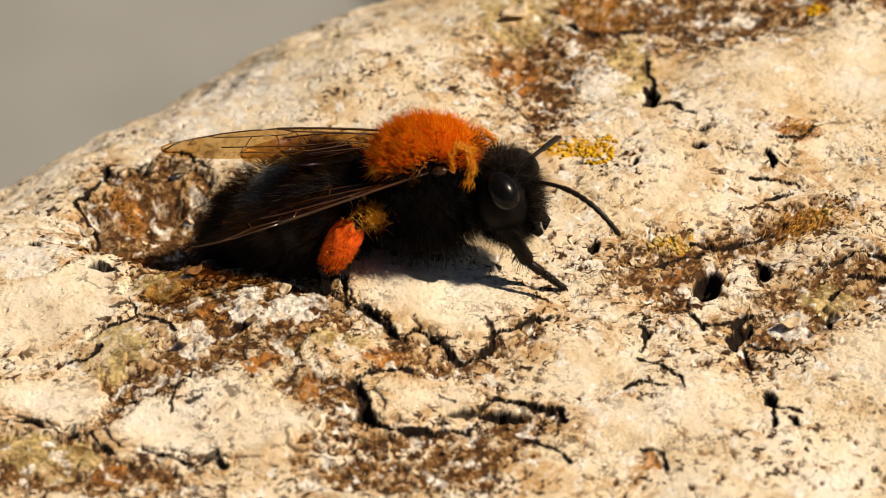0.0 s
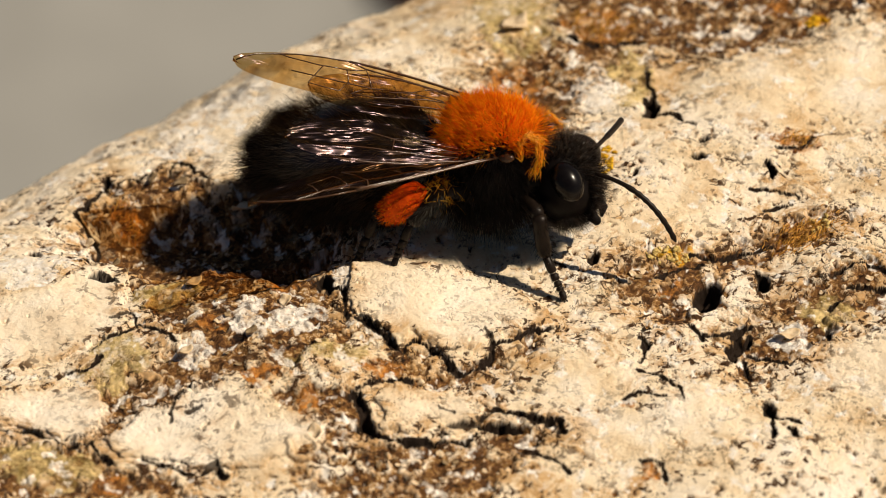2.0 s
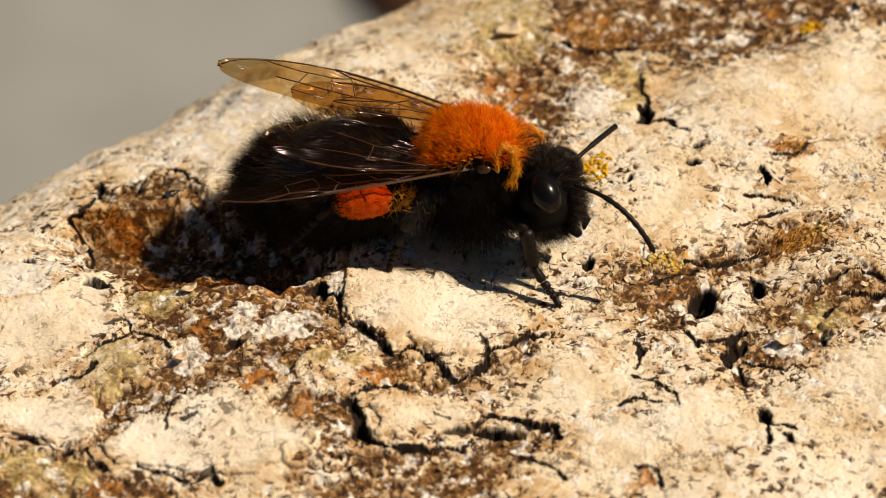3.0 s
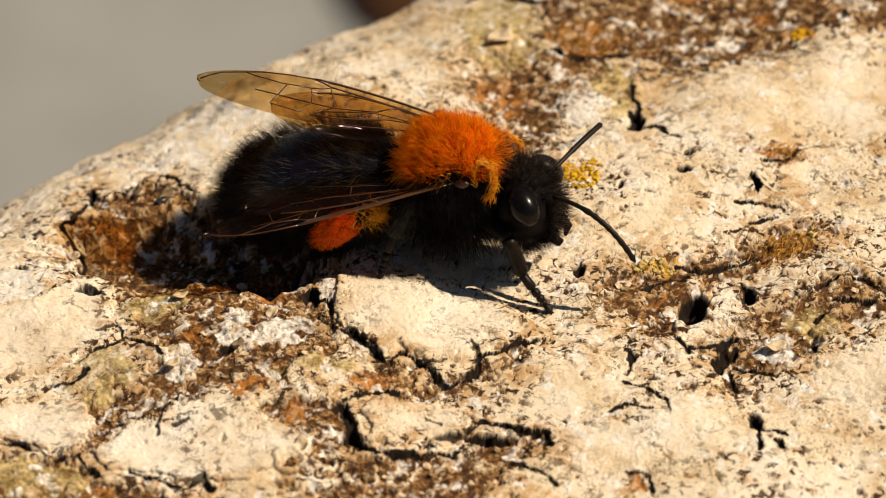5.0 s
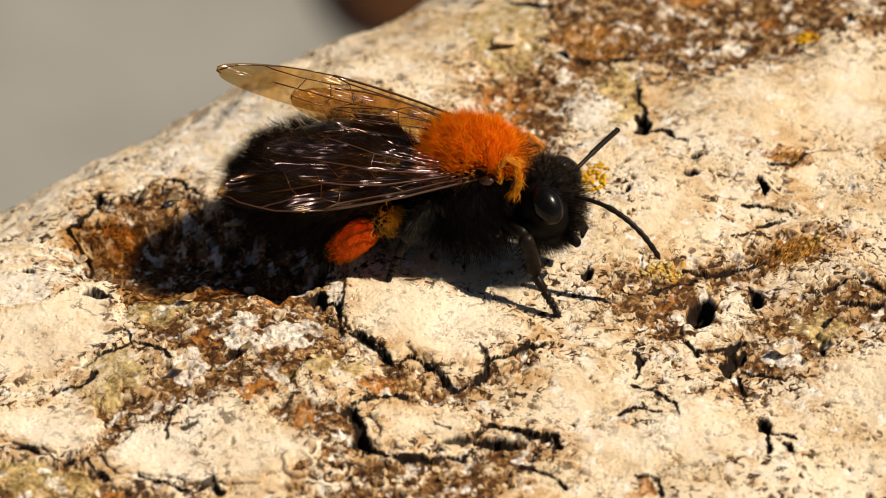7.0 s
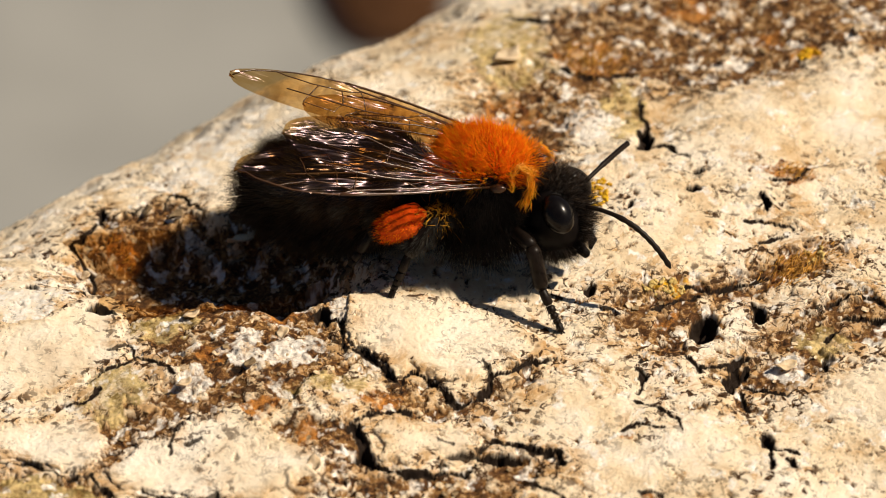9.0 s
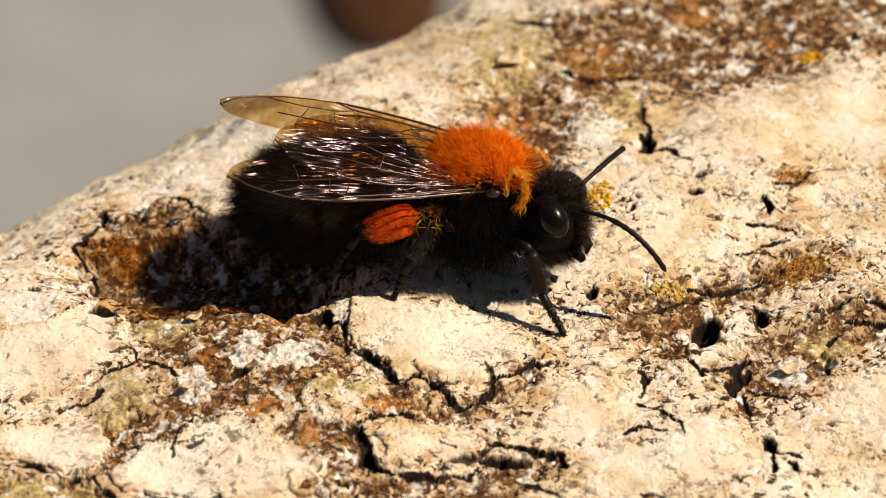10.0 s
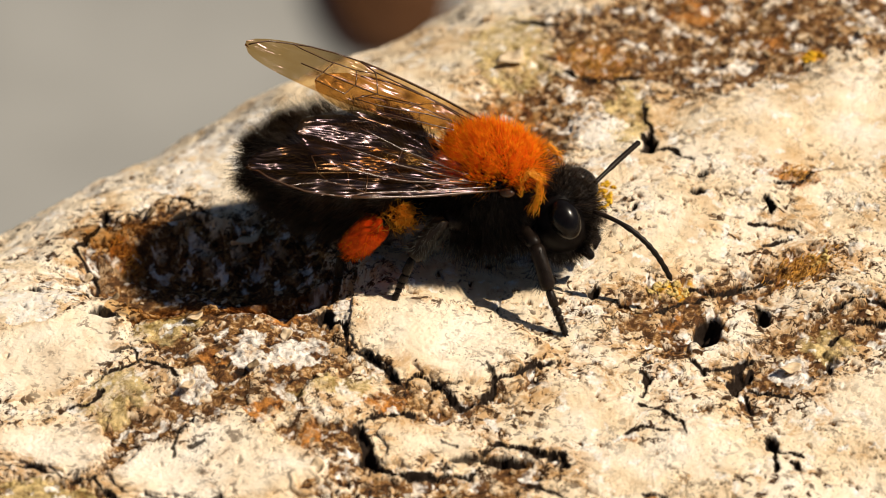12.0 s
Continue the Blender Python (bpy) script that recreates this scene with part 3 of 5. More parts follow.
def branch_relief(s, v):
    """Height over the round branch in millimetres, and the masks that colour it."""
    ws, wv = s + 0.20 * fbm(s, v, 0.9, 3, 0.5, 3), v + 0.20 * fbm(s, v, 0.9, 3, 0.5, 9)
    gs, gv = s + 0.35 * fbm(s, v, 1.3, 3, 0.5, 3), v + 0.35 * fbm(s, v, 1.3, 3, 0.5, 9)
    bare = np.full(s.shape, -9.0)
    for outline in BARE:
        bare = np.maximum(bare, depth_inside(ws, wv, outline))
    outer = ramp01(np.maximum(np.abs(s - 2) / 30, np.abs(v - 6) / 28), 0.9, 1.0)
    bare = np.maximum(bare, 4 * outer * fbm(s, v, 9, 3, 0.5, 21) - 9 * (1 - outer))
    plate = np.full(s.shape, -9.0)
    for outline in PLATES:
        plate = np.maximum(plate, depth_inside(ws, wv, outline))
    bare = np.where(plate > 0, np.minimum(bare, -plate), bare)
    plates = ramp01(plate, -0.05, 0.3)
    # the crust breaks into ragged scraps towards the bare patches and stands in islands within them
    rag = fbm(s, v, 0.75, 4, 0.62, 33)
    edge = bare + 0.34 * rag
    islands = ramp01(fbm(s, v, 0.8, 4, 0.65, 15) - 0.06 * np.clip(bare, 0, 3) - 0.25 * ramp01(depth_inside(s, v, BARE_LOW), -0.1, 0.5), 0.21, 0.30)
    shady = patches(gs, gv, HOLLOW, 0.5)
    chips = ramp01(fbm(ws, wv, 0.5, 4, 0.66, 5) + 0.22 * ramp01(bare, -1.3, 0) - 0.10 * plates - 0.3 * patches(gs, gv, CLEAN, 0.4), 0.66, 0.72)
    crust = np.clip(1 - np.maximum(ramp01(edge, -0.03, 0.07), chips) * (1 - 0.85 * islands * (1 - shady)), 0, 1)
    slab = np.clip(1 - np.maximum(ramp01(edge, -0.08, 0.12), 0.6 * chips) * (1 - 0.45 * islands * (1 - shady)), 0, 1)
    js, jv = s + 0.10 * fbm(s, v, 0.6, 3, 0.55, 41), v + 0.10 * fbm(s, v, 0.6, 3, 0.55, 47)
    split, split_deep = crack_depth(js, jv)
    recess_shade = patches(js, jv, PITS, 0.3)
    high = 0.50 * fbm(s, v, 11, 3, 0.5, 60) + 0.08 * fbm(s, v, 3.4, 2, 0.5, 70)
    for cs, cv, major, minor, turn, up in SWELLS:
        high += up * patches(s, v, [(cs, cv, major, minor, turn)], 0.9)
    high += 0.13 * ramp01(v, 18.5, 22) * fbm(s, v, 1.9, 4, 0.55, 65)
    high += slab * (0.14 + 0.030 * fbm(gs, gv, 1.3, 5, 0.6, 80)) + 0.06 * plates
    ridges = 1 - np.abs(fbm(s, v, 0.8, 4, 0.6, 90))
    high += (1 - slab) * (0.065 * fbm(s, v, 0.45, 4, 0.65, 95) - 0.04 * ridges)
    high += 0.010 * fbm(s, v, 0.3, 3, 0.6, 99)
    # terraces: thin overlapping scales of crust, each with a small step at its rim
    level = 5.5 * fbm(gs, gv, 2.2, 5, 0.55, 130)
    step = level - np.floor(level)
    scaly = ramp01(fbm(s, v, 3.2, 3, 0.5, 140) + 0.25 * ramp01(bare, -1.5, 0.3) - 0.06 * plates, -0.06, 0.16)
    high += 0.030 * scaly * step * slab
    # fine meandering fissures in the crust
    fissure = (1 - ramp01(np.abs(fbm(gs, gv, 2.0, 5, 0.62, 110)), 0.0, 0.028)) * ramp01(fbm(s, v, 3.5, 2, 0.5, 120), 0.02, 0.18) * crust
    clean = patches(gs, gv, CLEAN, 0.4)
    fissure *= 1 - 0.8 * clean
    # dark outlines painted as shade along the steps of the scales
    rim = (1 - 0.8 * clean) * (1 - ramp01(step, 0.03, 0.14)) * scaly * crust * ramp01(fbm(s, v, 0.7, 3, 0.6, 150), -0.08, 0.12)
    high += 0.04 * patches(gs, gv, OLIVE + CHALK, 0.3)
    ring = np.zeros_like(s)
    for cs, cv, radius in RINGS:
        off = np.hypot(ws - cs, wv - cv)
        ring = np.maximum(ring, 1 - ramp01(np.abs(off - radius), 0.05, 0.12))
        crust = crust * ramp01(off, radius * 1.35, radius * 1.6)
    high += 0.10 * ring
    crust = np.maximum(crust, ring)
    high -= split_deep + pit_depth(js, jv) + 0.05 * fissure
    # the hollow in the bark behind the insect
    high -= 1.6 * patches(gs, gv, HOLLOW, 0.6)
    # the recesses' shade is put into the colour, on top of their real depth
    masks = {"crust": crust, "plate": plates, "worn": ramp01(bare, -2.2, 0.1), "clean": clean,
             "recess_shade": np.maximum(np.maximum(ramp01(recess_shade, 0.1, 0.3), ramp01(split, 0.25, 0.45)), 0.8 * np.maximum(fissure, rim))}
    for name, table in (("olive", OLIVE), ("rust", RUST), ("gold", GOLD), ("chalk", CHALK)):
        masks[name] = ramp01(patches(gs, gv, table, 0.55) + (0.9 if name == "chalk" else 0.45) * rag, 0.42, 0.58)
    return high, masks


def branch_point(s, v, high):
    across, up, out_a, out_u = section(v)
    sag = -0.0026 * np.maximum(np.abs(s - 2) - 34, 0) ** 2
    p = CORE + s[..., None] * AXIS + (across + high * out_a)[..., None] * CROSS
    p[..., 2] += up + high * out_u + sag
    return p


def on_branch(s, v, lift=0.0):
    """A place on the branch's surface and the way out of it."""
    s, v = np.atleast_1d(np.asarray(s, float)), np.atleast_1d(np.asarray(v, float))
    high, _ = branch_relief(s, v)
    _, _, out_a, out_u = section(v)
    return branch_point(s, v, high + lift), out_a[:, None] * CROSS + out_u[:, None] * np.array((0, 0, 1.0))


def spaced(low, high, step, outer_low, outer_high, growth=1.25):
    lines = list(np.arange(low, high, step))
    up, gap = lines[-1], step
    while up < outer_high:
        gap = min(gap * growth, 12.0)
        up += gap
        lines.append(min(up, outer_high))
    down, gap = lines[0], step
    while down > outer_low:
        gap = min(gap * growth, 12.0)
        down -= gap
        lines.insert(0, max(down, outer_low))
    return np.array(lines)


def build_branch():
    ss = spaced(-20.5, 26.0, 0.05, -345.0, 349.0)
    vv = spaced(-12.0, 26.0, 0.05, -HALF_GIRTH, HALF_GIRTH)[:-1]
    s, v = np.meshgrid(ss, vv, indexing="ij")
    high, masks = branch_relief(s, v)
    p = branch_point(s, v, high)
    ns, nv = s.shape
    index = np.arange(ns * nv, dtype=np.int32).reshape(ns, nv)
    ring = np.concatenate([index, index[:, :1]], 1)
    quads = np.stack([ring[:-1, :-1], ring[1:, :-1], ring[1:, 1:], ring[:-1, 1:]], -1).reshape(-1, 4)
    me = bpy.data.meshes.new("branch")
    me.vertices.add(ns * nv)
    me.vertices.foreach_set("co", (p * MM).astype(np.float32).ravel())
    me.loops.add(quads.size)
    me.loops.foreach_set("vertex_index", quads.ravel())
    me.polygons.add(len(quads))
    me.polygons.foreach_set("loop_start", np.arange(0, quads.size, 4, dtype=np.int32))
    me.polygons.foreach_set("use_smooth", np.ones(len(quads), bool))
    me.materials.append(BRANCH)
    me.update(calc_edges=True)
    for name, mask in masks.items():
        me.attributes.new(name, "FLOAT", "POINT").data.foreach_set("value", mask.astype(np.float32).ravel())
    return tagged(new("branch", me), "dead branch crusted with cream lichen over flaking brown bark", "branch", kind="structure")


def build_ground():
    bm = bmesh.new()
    bmesh.ops.create_grid(bm, x_segments=40, y_segments=40, size=30)
    me = bpy.data.meshes.new("ground")
    bm.to_mesh(me)
    bm.free()
    me.materials.append(CONCRETE)
    ob = new("ground", me)
    ob.location = (0, 0, GROUND * MM)
    return tagged(ob, "plain grey sunlit ground far below the branch", "ground", kind="structure")


def build_wood_chunk():
    bm = bmesh.new()
    bmesh.ops.create_icosphere(bm, subdivisions=4, radius=1)
    for vert in bm.verts:
        c = vert.co
        k = 1 + 0.25 * noise.noise(c * 1.6) + 0.1 * noise.noise(c * 4)
        vert.co = Vector((c.x * 9.0 * k, c.y * 15 * k, max(c.z * 3 * k, -2.0))) * MM
    me = bpy.data.meshes.new("wood_chunk")
    bm.to_mesh(me)
    bm.free()
    me.polygons.foreach_set("use_smooth", [True] * len(me.polygons))
    me.materials.append(DEADWOOD)
    ob = new("wood_chunk", me)
    ob.matrix_world = pose(-1.3 * MM, 420.5 * MM, (GROUND + 1.9) * MM, 0, 0, 8)
    return tagged(ob, "brown lump of dead wood on the grey ground", "wood")


build_ground()
BRANCH_THING = build_branch()
build_wood_chunk()


# ---- the bee ----
# Bee coordinates: x forward, y to its left, z up, in millimetres from the middle of the thorax.
bee = tagged(new("mining_bee"), "black mining bee with orange-furred thorax, standing on the lichened branch", "bee")


def ball(centre, radii, rows=18, sides=26, shape=None):
    prof = []
    for i in range(rows + 1):
        q = math.pi * i / rows
        prof.append((radii[0] * math.cos(q), radii[1] * max(math.sin(q), 0.02), radii[2] * max(math.sin(q), 0.02), 0))
    v, f = lathe(prof, sides)
    out = []
    for p in v:
        p = Vector(p)
        if shape:
            p = shape(p)
        out.append(p + Vector(centre))
    return out, [tuple(reversed(face)) for face in f]


def scatter(n, centre, radii, seed, keep=None):
    """Random places on an ellipsoid and the ways out of it."""
    rng = np.random.RandomState(seed)
    u = rng.normal(size=(n, 3))
    u /= np.linalg.norm(u, axis=1)[:, None]
    if keep is not None:
        u = u[keep(u, rng)]
    r = np.asarray(radii)
    nrm = u / r
    nrm /= np.linalg.norm(nrm, axis=1)[:, None]
    return np.asarray(centre) + u * r, nrm


THORAX = (1.85, 1.7, 1.6)


def chest(p):
    """The breast hangs deeper than the back rises."""
    return Vector((p.x, p.y, p.z * (1.34 if p.z < 0 else 1.0)))


def build_thorax():
    thorax = part("thorax", mesh_of("thorax", *ball((0, 0, 0), THORAX, 18, 26, chest), CUTICLE), bee)
    rng = np.random.RandomState(11)

    def upper(u, r):
        edge = 0.50 + 0.06 * np.sin(5 * u[:, 0]) - 0.28 * ramp01(u[:, 0], 0.45, 0.9) - 0.20 * ramp01(-u[:, 0], 0.5, 0.9)
        return (u[:, 0] > -0.52 + 0.08 * r.normal(size=len(u))) & (u[:, 2] > edge + 0.07 * r.normal(size=len(u)))

    pts, nrm = scatter(20000, (0, 0, 0), (1.9, 1.7, 1.50), 12, upper)
    nrm = nrm + np.array((-0.25, 0, 0.1))
    fur("dorsal_fur", pts, nrm, rng.uniform(0.34, 0.80, len(pts)), 0.011, (-0.1, 0, -0.15), ORANGE_HAIR, thorax,
        "dense bright orange fur", 13, 0.35, 0.38)
    under, way = scatter(14000, (0, 0, 0), (1.93, 1.72, 1.58), 16, upper)
    fur("underfur", under, way + np.array((-0.5, 0, 0)), rng.uniform(0.18, 0.36, len(under)), 0.02, (-0.2, 0, 0), ORANGE_HAIR, thorax,
        "short orange underfur", 17)
    # a bright loop of long hairs on each shoulder, and a wisp over each wing root
    loop = [Vector(c) for c in ((1.12, 1.52, 0.05), (1.16, 1.50, 0.62), (1.42, 1.36, 0.98), (1.72, 1.30, 0.72), (1.74, 1.44, 0.15), (1.50, 1.56, -0.30))]
    for side in (-1, 1):
        base, way = [], []
        for i, (p, q) in enumerate(zip(loop, loop[1:])):
            n = 28 if i < 2 else 75
            for k in np.linspace(0, 1, n):
                c = p.lerp(q, k) + Vector(rng.normal(0, 0.035 if i < 2 else 0.075, 3))
                base.append((c.x + 0.5, side * (c.y - (0.05 if side < 0 else 0.35)), c.z + (0.25 if side < 0 else -0.25)))
                d = (q - p).normalized()
                way.append((d.x, side * (d.y + 0.12), d.z))
        fur("shoulder_tuft", base, way, rng.uniform(0.18, 0.36, len(base)), 0.014, (0, 0, 0), AMBER_HAIR, thorax, "curled tuft of long amber hairs", 20)
        for cx, cz, n in ((-0.75, 0.92, 46), (-0.15, 0.80, 40), (0.55, 0.62, 40)):
            base = np.array((cx, side * 1.34, cz)) + rng.normal(0, (0.10, 0.06, 0.10), (n, 3))
            fur("wing_root_tuft", base, np.tile((-0.55, side * 0.9, -0.25), (n, 1)), rng.uniform(0.35, 0.7, n), 0.012, (-0.2, 0, -0.5), AMBER_HAIR, thorax,
                "wisp of amber hairs", 60 + n)
    pts, nrm = scatter(9500, (0, 0, 0), (1.9, 1.7, 1.55), 14, lambda u, r: u[:, 2] < 0.5)
    pts[:, 2] *= np.where(pts[:, 2] < 0, 1.34, 1.0)
    fur("side_fur", pts, nrm + np.array((0, 0, -0.2)), rng.uniform(0.35, 0.8, len(pts)) * np.where(pts[:, 2] < -0.9, 1.55, 1.0), 0.010, (0, 0, -0.3), BLACK_HAIR, thorax,
        "black fur below the wings", 15)
    for side in (-1, 1):
        part("tegula", mesh_of("tegula", *ball((1.15, side * 1.55, 0.5), (0.28, 0.17, 0.17), 8, 12), TEGULA), bee, "glossy brown wing-base scale")


def build_head():
    centre, radii = (2.45, 0, -1.22), (1.12, 1.42, 1.38)

    def face(p):
        return Vector((p.x * (1 - 0.15 * max(p.z, 0)), p.y * (1 - 0.18 * max(-p.z, 0) / 1.3), p.z))

    head = part("head", mesh_of("head", *ball(centre, radii, 16, 28, face), CUTICLE), bee)
    for side in (-1, 1):
        v, f = ball((0, 0, 0), (0.50, 0.50, 0.70), 24, 32)
        turn = Euler((radians(side * 38), radians(-14), radians(side * -30))).to_matrix()
        v = [turn @ p + Vector((2.92, side * (1.20 if side < 0 else 0.92), -0.62)) for p in v]
        part("compound_eye", mesh_of("compound_eye", v, f, EYE), head, "glossy black oval eye")
        jaw, jf = tube([(3.25, side * 0.5, -2.25), (3.42, side * 0.45, -2.5), (3.40, side * 0.15, -2.65)], [0.2, 0.16, 0.05], 8)
        part("mandible", mesh_of("mandible", jaw, jf, CUTICLE), head)
    for oy, ox in ((-0.25, 2.75), (0.25, 2.75), (0, 2.9)):
        part("ocellus", mesh_of("ocellus", *ball((ox, oy, 0.13), (0.09, 0.09, 0.08), 6, 8), EYE), head)

    def off_eye(u, r):
        eye = (np.abs(u[:, 1]) > 0.5) & (u[:, 2] > -0.55) & (u[:, 2] < 0.9) & (u[:, 0] > -0.45)
        return ~eye

    rng = np.random.RandomState(31)
    pts, nrm = scatter(9000, centre, (1.07, 1.38, 1.36), 32, off_eye)
    fur("head_fur", pts, nrm + np.array((0.25, 0, 0)), rng.uniform(0.2, 0.5, len(pts)), 0.007, (0.1, 0, -0.15), BLACK_HAIR, head,
        "fine black hair", 33, 0.35, 0.3)
    pts, nrm = scatter(2600, centre, (1.07, 1.38, 1.36), 36, lambda u, r: (u[:, 2] > 0.45) & (u[:, 0] < 0.75) & (u[:, 1] > -0.5))
    long_pts, long_ways = scatter(1500, centre, (1.07, 1.38, 1.36), 38, off_eye)
    fur("long_hair", long_pts, long_ways + np.array((0.3, 0, 0)), rng.uniform(0.4, 0.75, len(long_pts)), 0.006, (0.1, 0, -0.1), BROWN_HAIR, head, "", 39)
    fur("collar_fur", pts, nrm, rng.uniform(0.3, 0.6, len(pts)), 0.008, (0, 0, 0), BROWN_HAIR, head, "", 37)


def antenna(side, tip, bow):
    """Built about its own root: a short scape and a bowed, beaded flagellum."""
    tip = Vector(tip)
    path, radii = [], []
    for i in range(25):
        u = i / 24
        path.append(tip * u + Vector(bow) * (4 * u * (1 - u)))
        bead = 0.012 * (1 if i % 2 else -1) if u > 0.34 else 0
        radii.append((0.075 if u < 0.3 else 0.092) + bead - (0.05 if i == 24 else 0))
    ob = part("antenna", mesh_of("antenna", *tube(path, radii, 10), LEG), bee, "slender black elbowed feeler")
    return ob


ABDOMEN_ROOT = Vector((-1.65, 0, -0.15))


def abdomen_radius(u):
    return 2.1 * max(math.sin(math.pi * min(0.09 + 0.90 * u, 1.0)), 0.0) ** 0.62


def build_abdomen():
    """Built about its waist; six overlapping plates from front to tip."""
    length, plates = 6.4, 6

    def band(u0, u1, rows, fit, flare):
        prof = []
        for i in range(rows + 1):
            u = u0 + (u1 - u0) * i / rows
            r = max(abdomen_radius(u) * (fit + flare * (i / rows) ** 1.5), 0.03)
            prof.append((-length * u, r, r * 0.92, -0.40 * u * u))
        return lathe(prof, 40, u1 - u0 > 0.9)

    ab = part("abdomen", mesh_of("abdomen", *band(0, 1, 48, 0.955, 0), GASTER), bee, "shiny black banded abdomen with dark hair fringes")
    for i in range(plates):
        part("abdomen_band", mesh_of("abdomen_band", *band(i / plates, min((i + 1.04) / plates, 1), 16, 0.972, 0.012), GASTER), ab)
    rng = np.random.RandomState(41)
    n = 26000
    u = rng.uniform(0.02, 0.985, n)
    k = u * plates
    fringe = (k - np.floor(k))
    q = rng.uniform(0, 2 * math.pi, n)
    # hair stands thick on the plate margins, the underside and the tip; the crown is nearly bare
    crown = ramp01(np.sin(q), 0.15, 0.6) * (1 - ramp01(u, 0.55, 0.85)) * ramp01(u, 0.15, 0.35)
    keep = rng.uniform(size=n) < (1 - 0.88 * crown) * (0.35 + 0.65 * ramp01(fringe, 0.55, 0.9))
    u, q = u[keep], q[keep]
    r = np.array([abdomen_radius(x) for x in u])
    pts = np.stack([-length * u, r * np.cos(q), 0.92 * r * np.sin(q) - 0.40 * u * u], 1)
    slope = (u - 0.45) * 1.6
    way = np.stack([-0.55 - np.maximum(slope, 0), np.cos(q), np.sin(q)], 1)
    fur("abdomen_fur", pts, way, rng.uniform(0.35, 0.85, len(u)) * (0.85 + 0.2 * u), 0.0075, (-0.2, 0, -0.1), BLACK_HAIR, ab,
        "dark hair fringes", 42, 0.35, 0.25)
    fur("tip_fur", pts[u > 0.12], way[u > 0.12], rng.uniform(0.45, 0.95, len(pts[u > 0.12])), 0.006, (-0.2, 0, -0.1),
        BROWN_HAIR, ab, "brownish hair towards the tip", 43, 0.35, 0.25)
    return ab


# Wing planform: u from root to tip, f from leading to trailing edge.
def wing_width(u, wide):
    w = max((u - 0.56) / 0.44, 0)
    return wide * (0.24 + 0.76 * math.sin(min(u / 0.64, 1) * math.pi / 2) ** 1.3) * math.sqrt(max(1 - w * w, 0))


def wing_place(u, f, length, wide, side):
    lead = 0.28 * math.sin(math.pi * min(u * 1.05, 1)) - 0.5 * wide * (1 - math.sqrt(max(1 - max((u - 0.56) / 0.44, 0) ** 2, 0)))
    y = lead - wing_width(u, wide) * f
    z = 0.085 * math.sin(f * 9) * u + 0.055 * math.sin(f * 21 + 2 * u) * math.sin(math.pi * u) + 0.10 * math.sin(u * 3) - 0.12 * f * u
    return Vector((-length * u, side * y, z))


def wing(name, side, length, wide, parent, veins):
    nu, nf = 44, 36
    verts = [wing_place(i / nu, j / nf, length, wide, side) for i in range(nu + 1) for j in range(nf + 1)]
    faces = []
    for i in range(nu):
        for j in range(nf):
            k = i * (nf + 1) + j
            faces.append((k, k + 1, k + nf + 2, k + nf + 1))
    ob = part(name, mesh_of(name, verts, faces, WING), parent, "smoky amber see-through wing")
    for width, points in veins:
        path = []
        for (u0, f0), (u1, f1) in zip(points, points[1:]):
            steps = max(2, int(14 * math.hypot(u1 - u0, (f1 - f0) * 0.3)))
            path += [wing_place(u0 + (u1 - u0) * k / steps, f0 + (f1 - f0) * k / steps, length, wide, side) for k in range(steps)]
        path.append(wing_place(*points[-1], length, wide, side))
        part("vein", mesh_of("vein", *tube(path, [width * 0.55] * len(path), 5), VEIN), ob)
    return ob


FORE_VEINS_NEAR_EDGE = [
    (0.075, [(0, 0.1), (0.3, 0.02), (0.62, 0.01)]), (0.045, [(0.62, 0.01), (0.8, 0.02), (0.93, 0.12), (0.99, 0.4)]),
    (0.05, [(0, 0.35), (0.3, 0.16), (0.56, 0.10), (0.62, 0.02)]), (0.04, [(0.3, 0.16), (0.38, 0.42), (0.52, 0.50), (0.66, 0.48), (0.80, 0.44)]),
    (0.04, [(0, 0.6), (0.25, 0.55), (0.42, 0.72), (0.58, 0.84)]), (0.035, [(0.38, 0.42), (0.42, 0.72)]),
]
FORE_VEINS_OUTER = [
    (0.035, [(0.52, 0.50), (0.58, 0.84)]), (0.035, [(0.56, 0.10), (0.52, 0.50)]), (0.035, [(0.62, 0.22), (0.72, 0.26), (0.82, 0.14), (0.86, 0.05)]),
    (0.035, [(0.62, 0.22), (0.60, 0.49)]), (0.035, [(0.70, 0.26), (0.72, 0.47)]), (0.035, [(0.56, 0.12), (0.62, 0.22)]),
    (0.03, [(0.72, 0.47), (0.73, 0.75)]), (0.03, [(0.60, 0.49), (0.62, 0.80), (0.73, 0.75)]), (0.03, [(0, 0.85), (0.3, 0.95), (0.5, 0.97)]),
]
FORE_VEINS = FORE_VEINS_NEAR_EDGE + FORE_VEINS_OUTER
HIND_VEINS = [
    (0.05, [(0, 0.1), (0.4, 0.02), (0.8, 0.05)]), (0.035, [(0.1, 0.3), (0.45, 0.3), (0.75, 0.45)]), (0.03, [(0.45, 0.3), (0.42, 0.62)]),
    (0.03, [(0.1, 0.6), (0.42, 0.62), (0.65, 0.8)]),
]


